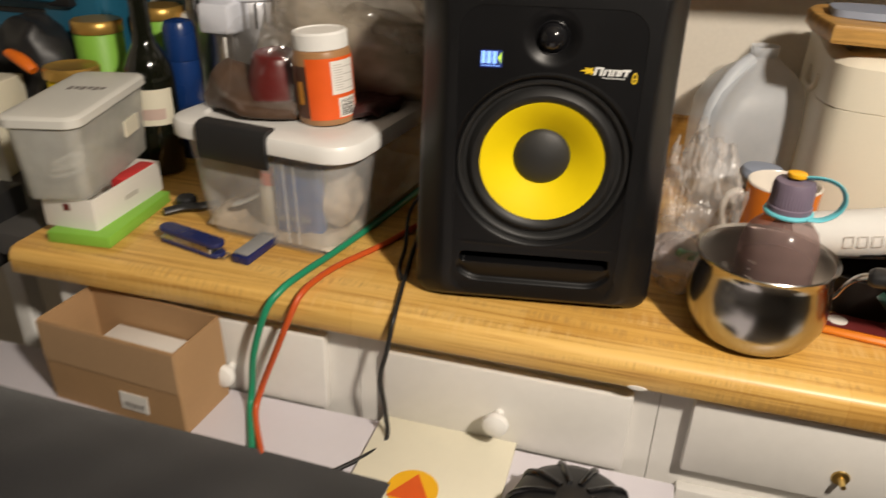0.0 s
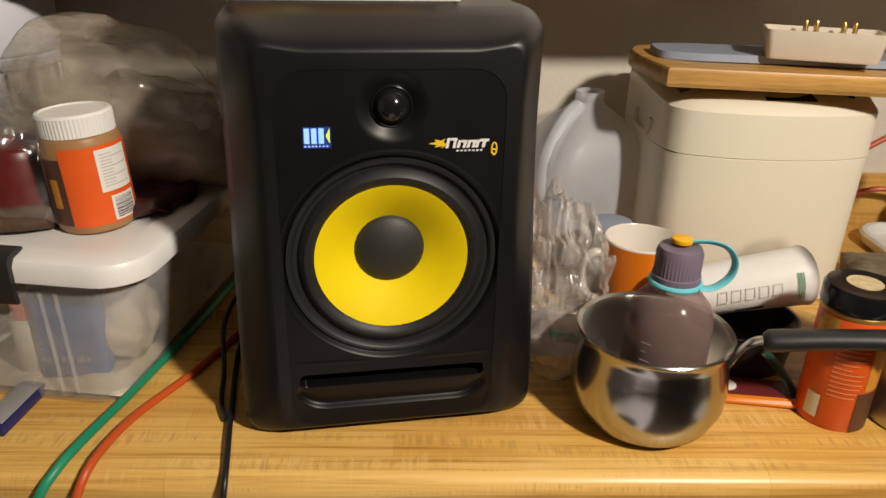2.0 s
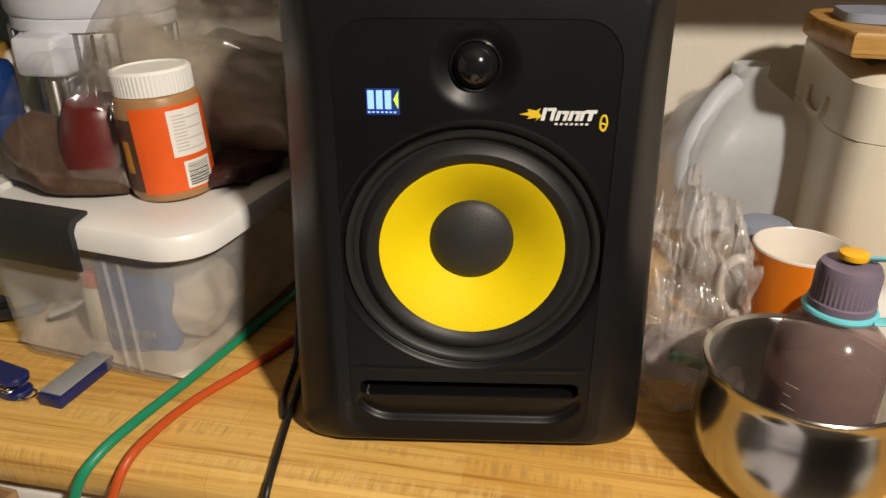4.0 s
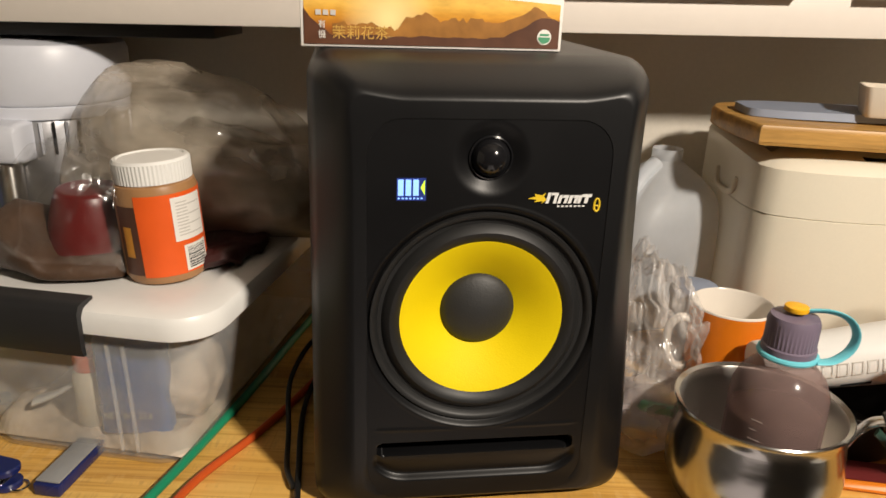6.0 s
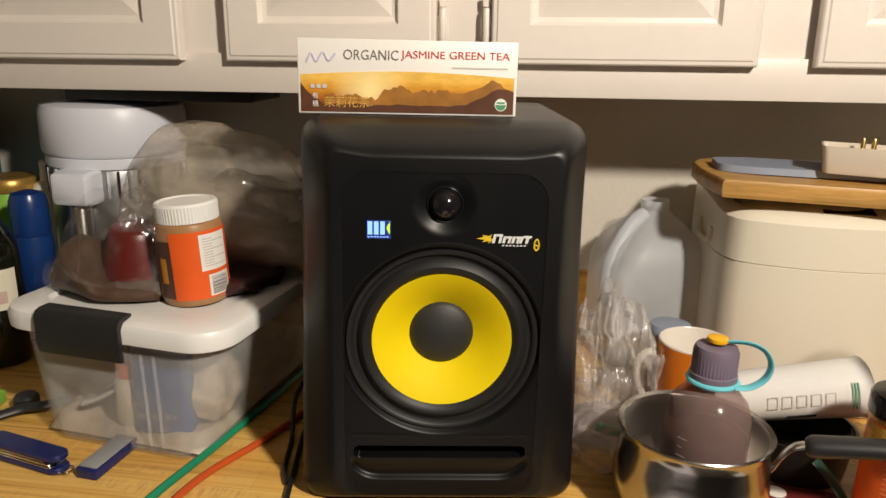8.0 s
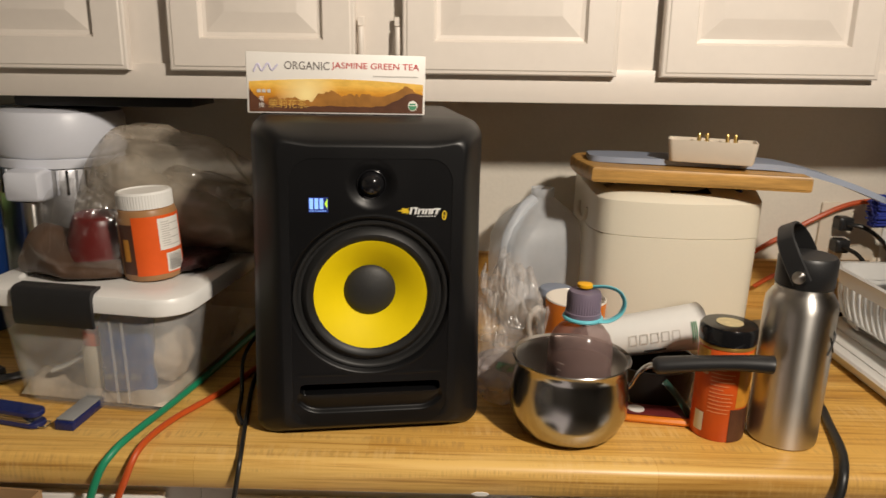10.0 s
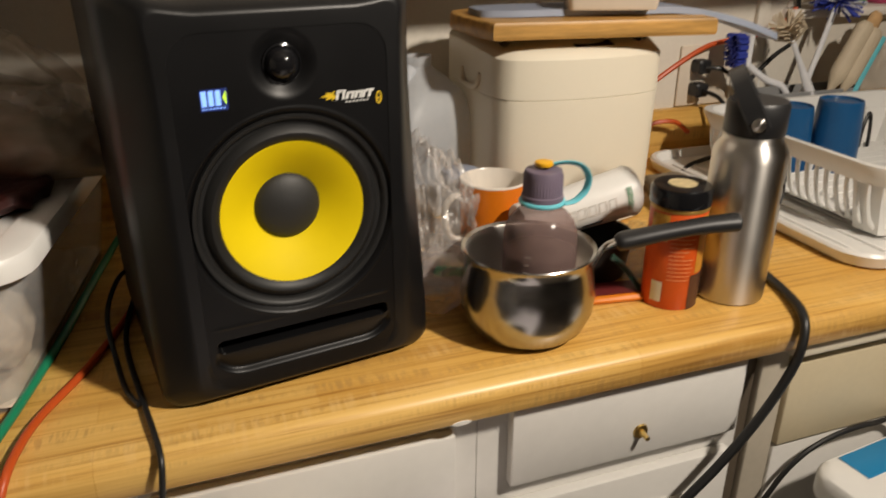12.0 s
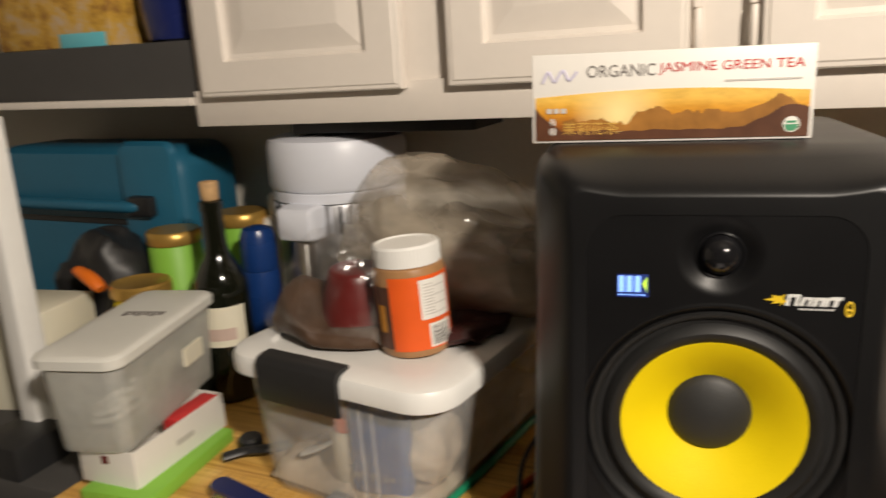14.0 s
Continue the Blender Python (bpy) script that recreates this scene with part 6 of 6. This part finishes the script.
brush(pose(1.025, 0.482, CT + 0.0145, -3, 17.5, 0), 230, 0.280, "round dish brush with blue and white bristles")
vb = thing("bottle_brush", pose(1.140, 0.480, CT + 0.0145, 0, -33, 0), "grey-white worn bottle brush", "brush")
part("handle", tube([(0, 0, 0), (0, 0, 0.13), (0, 0, 0.26)], 0.0105, 10, 8, 0.6, ends=lambda t: 1.0 - 0.5 * sstep(0.5, 0.8, t)), M_BRUSHW, vb)
random.seed(8)
bm = bmesh.new()
for k in range(110):
    a, z = random.uniform(0, 2 * math.pi), random.uniform(0.245, 0.280)
    tube([(0, 0, z), (0.030 * math.cos(a), 0.030 * math.sin(a), z + 0.022)], 0.0016, 5, 1, 1.0, bm)
part("bristles", bm, M_WOODPALE, vb, "tan bristles")
sb = thing("scrub_brush", pose(0.910, 0.497, 1.090), "blue and white scrub brush leaning out of the caddy", "brush")
part("handle", tube([(0.150, -0.014, -0.150), (0.105, -0.010, -0.052), (0.060, -0.004, -0.028), (0.010, 0, 0.006), (0.002, 0, 0.030)], 0.0065, 10, 8, 0.7), M_BRUSHW, sb, "white handle")
part("head", rbox(0.006, 0.019, 0.0, 0.062, 0.005, 0.003), M_BRUSHW, sb)
random.seed(21)
bm = bmesh.new()
for k in range(150):
    y, z = random.uniform(-0.017, 0.017), random.uniform(0.003, 0.059)
    tube([(-0.006, y, z), (-0.016, y * 1.05, z), (-random.uniform(0.026, 0.031), y * 1.15, z * 1.04 - 0.001)], 0.0021, 5, 1, 1.0, bm)
part("bristles", bm, M_BRUSHB, sb, "blue bristles")
for k, (x, tl, ln, w) in enumerate(((1.070, 26, 0.262, 0.021), (1.100, 25, 0.246, 0.019))):
    solo("foam_wand", tube([(0, 0, 0), (0, 0, ln * 0.3), (0, 0, ln * 0.55), (0, 0, ln * 0.8), (0, 0, ln)], w, 14, 6, 0.75, ends=lambda t: 0.30 + 0.70 * sstep(0.40, 0.55, t) - 0.45 * sstep(0.92, 1, t)), M_WOODPALE, pose(x, 0.485 - 0.006 * k, CT + 0.0145, 0, tl, 0), "thick cream foam cleaning wand in the caddy", "sponge", "foam wands")
solo("wooden_spoon", tube([(0, 0, 0), (0, 0, 0.11), (0, 0, 0.20), (0, 0, 0.272)], 0.017, 12, 6, 0.5, ends=lambda t: 0.40 + 0.60 * sstep(0.6, 0.85, t) - 0.5 * sstep(0.93, 1, t)), M_CORK, pose(1.118, 0.497, CT + 0.0145, 0, 22, 0), "brown wooden spoon in the caddy", "spoon")
solo("blue_knife", tube([(0, 0, 0), (0, 0, 0.14), (0.004, 0, 0.225)], 0.006, 8, 5, 0.6), M_TEAL, pose(1.135, 0.474, CT + 0.0145, 0, 22, 0), "blue plastic utensil handle", "utensil")
cbt = thing("clear_bottle", pose(1.285, 0.490, CT + 0.0105), "clear plastic bottle with a pale blue cap", "bottle")
part("body", lathe([(0.048, 0), (0.053, 0.004), (0.053, 0.110), (0.044, 0.160), (0.018, 0.210), (0.016, 0.220)], 36), M_FILM, cbt)
part("cap", lathe([(0.017, 0.2202), (0.018, 0.222), (0.018, 0.240), (0.012, 0.243)], 24), M_TEAL, cbt, "pale blue cap")
# on the sill
sp_ = thing("soap_bottle", pose(1.330, 0.585, WZ0 + 0.0185), "bottle of pink dish soap with a white oval label", "bottle")
part("body", loft([rl(0.040, 0.020, 0, 0.018), rl(0.046, 0.024, 0.006, 0.022), rl(0.046, 0.024, 0.095, 0.022), rl(0.020, 0.016, 0.130, 0.0155), rl(0.012, 0.012, 0.138, 0.0118), rl(0.012, 0.012, 0.165, 0.0118)]), M_PINK, sp_)
part("label", front_plate([(0.033 * math.cos(a), 0.062 + 0.044 * math.sin(a)) for a in [2 * math.pi * i / 32 for i in range(32)]], -0.0252, -0.0242), M_CARD_W, sp_, "white oval label")
part("print_bar", front_plate([(-0.012, 0.090), (0.012, 0.090), (0.012, 0.096), (-0.012, 0.096)], -0.0257, -0.0253), M_INK_GREY, sp_)
solo("sponge", box(-0.028, 0.028, -0.016, 0.016, 0, 0.016, 0.003), M_SPONGE, pose(1.225, 0.575, WZ0 + 0.0185), "green scouring sponge on the sill", "sponge")

# ---- outlet, plugs and cords at the wall ----
out = thing("wall_outlet", pose(0.880, YW, 1.065), "cream double wall outlet with plugs", "outlet")
part("plate", box(-0.058, 0.058, -0.007, -0.0005, -0.058, 0.058, 0.003), M_CERAM, out)
for k, z in enumerate((0.020, -0.024)):
    part("plug", rbox(0.014, 0.013, 0, 0.028, 0.005, 0.003), M_BLACK_PL, out, "black plug").matrix_local = pose(-0.020, -0.0072, z, 90, 0, 0)
solo("wall_plate", box(-0.036, 0.036, -0.006, -0.0003, -0.056, 0.056, 0.003), M_WHITE_PL, pose(0.985, YW, 1.055), "blank white plastic wall plate", "wall plate")
solo("power_cord", tube([(0.860, 0.535, 1.085), (0.885, 0.52, 1.083), (0.925, 0.53, 1.060), (0.955, 0.54, 1.035), (0.985, 0.545, 1.06), (1.020, 0.55, 1.085), (1.042, 0.553, 1.10), (1.087, 0.555, 1.131), (1.073, 0.555, 1.201), (1.079, 0.555, 1.245), (1.095, 0.555, 1.299)], 0.0042, 8, 8), M_CORD, pose(0, 0, 0), "black cord from a plug up the wall", "power cord")
solo("power_cord", tube([(0.860, 0.535, 1.041), (0.875, 0.50, 1.03), (0.890, 0.48, 0.99), (0.880, 0.47, 0.94), (0.80, 0.47, 0.917), (0.72, 0.40, 0.9155)], 0.0042, 8, 8), M_CORD, pose(0, 0, 0), "black cord from a plug to the worktop", "power cord")
solo("extension_lead", tube([(0.690, 0.55, 1.02), (0.740, 0.545, 1.055), (0.800, 0.54, 1.095), (0.870, 0.545, 1.125), (0.960, 0.55, 1.135), (1.030, 0.55, 1.150), (1.065, 0.55, 1.185)], 0.0048, 8, 8), M_ORCAB, pose(0, 0, 0), "orange cord along the wall", "power cord")
solo("extension_lead", tube([(0.700, 0.54, 0.955), (0.740, 0.53, 0.985), (0.790, 0.52, 0.99), (0.830, 0.525, 0.965)], 0.0045, 8, 8), M_ORCAB, pose(0, 0, 0), "orange cord behind the bread maker", "power cord")
solo("power_cord", tube([(0.640, 0.22, CT + 0.005), (0.625, 0.12, CT + 0.005), (0.606, 0.05, CT + 0.005), (0.585, -0.02, CT + 0.007), (0.564, -0.066, CT + 0.006), (0.553, -0.083, CT - 0.018), (0.540, -0.086, 0.855), (0.505, -0.088, 0.800), (0.455, -0.090, 0.745), (0.400, -0.090, 0.690), (0.340, -0.088, 0.60), (0.330, -0.086, 0.48)], 0.0058, 10, 8), M_CORD, pose(0, 0, 0), "thick black cord hanging over the worktop edge", "power cord")

# ---- cords by the monitor ----
solo("green_cable", tube([(-0.205, 0.46, 0.916), (-0.232, 0.30, 0.9145), (-0.250, 0.180, 0.9145), (-0.272, 0.060, 0.916), (-0.288, -0.020, 0.918), (-0.297, -0.062, 0.915), (-0.310, -0.080, 0.893), (-0.330, -0.084, 0.830), (-0.340, -0.082, 0.770), (-0.335, -0.100, 0.7465), (-0.30, -0.16, 0.7455)], 0.0046, 10, 8), M_GREENCAB, pose(0, 0, 0), "green cable over the worktop edge", "cable")
solo("orange_cable", tube([(-0.150, 0.33, 0.916), (-0.185, 0.200, 0.9145), (-0.219, 0.100, 0.9145), (-0.253, 0.022, 0.916), (-0.265, -0.030, 0.918), (-0.270, -0.066, 0.914), (-0.280, -0.082, 0.885), (-0.302, -0.085, 0.830), (-0.325, -0.083, 0.775), (-0.325, -0.105, 0.7462), (-0.28, -0.17, 0.7455)], 0.0042, 10, 8), M_ORCAB, pose(0, 0, 0), "orange cable over the worktop edge", "cable")
solo("black_cable", tube([(-0.150, 0.32, 0.95), (-0.172, 0.22, 0.935), (-0.183, 0.145, 0.9150), (-0.165, 0.030, 0.9150), (-0.152, -0.040, 0.9155), (-0.147, -0.074, 0.908), (-0.152, -0.084, 0.870), (-0.160, -0.086, 0.830), (-0.155, -0.085, 0.785), (-0.150, -0.095, 0.7455), (-0.165, -0.13, 0.7450), (-0.22, -0.20, 0.7450)], 0.0030, 10, 8), M_CORD, pose(0, 0, 0), "black cable hanging from the worktop", "cable")
solo("black_cable", tube([(-0.175, 0.28, 0.945), (-0.186, 0.20, 0.965), (-0.196, 0.14, 0.950), (-0.190, 0.10, 0.9145), (-0.178, 0.04, 0.9145), (-0.166, 0.012, 0.9150)], 0.0028, 8, 8), M_CORD, pose(0, 0, 0), "black cable beside the loudspeaker", "cable")

# ---- the desk in front, and what lies on it ----
DZ = 0.740
desk = thing("desk", pose(0, 0, 0), "pale lilac-white desk pushed against the drawers", "desk")
part("top", box(-0.98, 0.198, -0.62, -0.058, DZ - 0.026, DZ, 0.003), M_DESK, desk)
for x, y in ((-0.94, -0.58), (0.16, -0.58), (-0.94, -0.10), (0.16, -0.10)):
    part("leg", box(x - 0.02, x + 0.02, y - 0.02, y + 0.02, 0, DZ - 0.0265, 0.003), M_WHITE_PL, desk)
cbx = thing("cardboard_box", pose(-0.492, -0.104, DZ + 0.0005, 0, 0, -4), "open brown cardboard box with a white label", "box")
HX, HY, HZ = 0.104, 0.046, 0.122
bm = shell([rl(HX, HY, 0, 0.002, 1), rl(HX + 0.001, HY + 0.001, HZ * 0.5, 0.002, 1), rl(HX, HY, HZ, 0.002, 1)], [rl(HX - 0.003, HY - 0.003, 0.003, 0.001, 1), rl(HX - 0.002, HY - 0.002, HZ * 0.5, 0.001, 1), rl(HX - 0.003, HY - 0.003, HZ, 0.001, 1)])
part("carton", bm, M_CARD_BROWN, cbx)
part("tape_flap", box(-HX + 0.001, HX - 0.001, -HY - 0.0022, -HY - 0.0012, HZ * 0.52, HZ - 0.001), M_CARD_BROWN_IN, cbx, "brown folded flap")
part("address_label", box(0.010, 0.052, -HY - 0.0024, -HY - 0.0013, 0.018, 0.044), M_CARD_W, cbx, "white paper label")
bm = bmesh.new()
for k in range(9):
    box(0.016 + 0.0035 * k, 0.0178 + 0.0035 * k, -HY - 0.0028, -HY - 0.0025, 0.022, 0.030, bm=bm)
part("print_bar", bm, M_INK_GREY, cbx)
part("inner_paper", box(-0.060, HX - 0.010, -HY + 0.006, HY - 0.006, 0.070, 0.074, 0.001), M_CARD_W, cbx, "white paper inside")
cl = bmesh.new()
gx, gy = 60, 30
g = []
for j in range(gy + 1):
    row = []
    for i in range(gx + 1):
        u, v = i / gx, j / gy
        x = -0.98 + 0.86 * u
        yf = -0.165 + 0.035 * (1 - u) ** 2 - 0.004 * math.sin(6 * u)
        y = yf - 0.42 * v
        z = DZ + 0.004 + 0.042 * math.sin(math.pi * min(1, v * 1.3 + 0.02)) ** 0.7 * (0.5 + 0.5 * (1 - u)) + 0.008 * noise.noise((x * 9, y * 9, 0)) * min(1, v * 5)
        row.append(cl.verts.new((x, y, max(DZ + 0.003, z))))
    g.append(row)
for j in range(gy):
    for i in range(gx):
        cl.faces.new((g[j][i], g[j][i + 1], g[j + 1][i + 1], g[j + 1][i]))
ob = solo("black_cloth", cl, M_CLOTH, pose(0, 0, 0), "black cloth spread over the desk", "cloth", angle=180)
sol = ob.modifiers.new("thick", "SOLIDIFY")
sol.thickness = 0.0025
pad = thing("paper_pad", pose(-0.081, -0.135, DZ + 0.0005, 0, 0, 0), "cream paper pad with a yellow and red emblem", "pad")
part("paper_block", box(-0.088, 0.088, -0.115, 0.082, 0, 0.006, 0.001), M_PAPER, pad)
part("emblem", lathe([(0.030, 0.0062), (0.030, 0.0066)], 40), M_BTN, pad, "round yellow emblem").location = (-0.012, -0.030, 0)
part("emblem_mark", slab([(-0.026, -0.018), (0.026, -0.018), (0.0, 0.024)], 0.0068, 0.0072), M_TIN, pad, "red triangle").location = (-0.012, -0.030, 0)
bc = thing("ridged_cover", pose(0.086, -0.165, DZ + 0.0005), "black round ridged plastic cover", "cover")
part("dome", lathe([(0.066, 0), (0.070, 0.004), (0.070, 0.020), (0.064, 0.034), (0.048, 0.044), (0.022, 0.049), (0.003, 0.050)], 56), M_BLACK_PL, bc)
for k in range(10):
    a = math.pi * 2 * k / 10
    part("ridge", tube([(0.018 * math.cos(a), 0.018 * math.sin(a), 0.0505), (0.046 * math.cos(a), 0.046 * math.sin(a), 0.0465), (0.066 * math.cos(a), 0.066 * math.sin(a), 0.033), (0.0715 * math.cos(a), 0.0715 * math.sin(a), 0.012)], 0.0035, 8, 5), M_GLOSSBLACK, bc)

# swing-lid waste bin in front of the dishwasher
wb = thing("waste_bin", pose(0.735, -0.178, 0.0, 0, 0, 6), "grey waste bin with a white lid and blue sticker", "waste bin")
part("pail", shell([rl(0.100, 0.085, 0, 0.04), rl(0.116, 0.100, 0.66, 0.03)], [rl(0.097, 0.082, 0.004, 0.038), rl(0.113, 0.097, 0.66, 0.028)]), M_RUBBERGREY, wb)
part("lid", loft([rl(0.118, 0.102, 0.6605, 0.030), rl(0.121, 0.105, 0.666, 0.032), rl(0.121, 0.105, 0.694, 0.032), rl(0.117, 0.101, 0.7000, 0.030), rl(0.108, 0.092, 0.7025, 0.026), rl(0.06, 0.05, 0.7032, 0.02)]), M_WHITE_PL, wb, "white rounded lid")
part("sticker", box(-0.075, 0.025, 0.052, 0.096, 0.7030, 0.7042, 0.0004), M_SKY, wb, "bright blue sticker")
solo("black_cable", tube([(0.500, -0.062, 0.004), (0.520, -0.052, 0.30), (0.560, -0.052, 0.56), (0.590, -0.054, 0.640), (0.625, -0.056, 0.685), (0.675, -0.056, 0.706), (0.740, -0.056, 0.710), (0.80, -0.054, 0.69), (0.83, -0.052, 0.55)], 0.0036, 8, 8), M_CORD, pose(0, 0, 0), "black cord looped behind the waste bin", "cable")
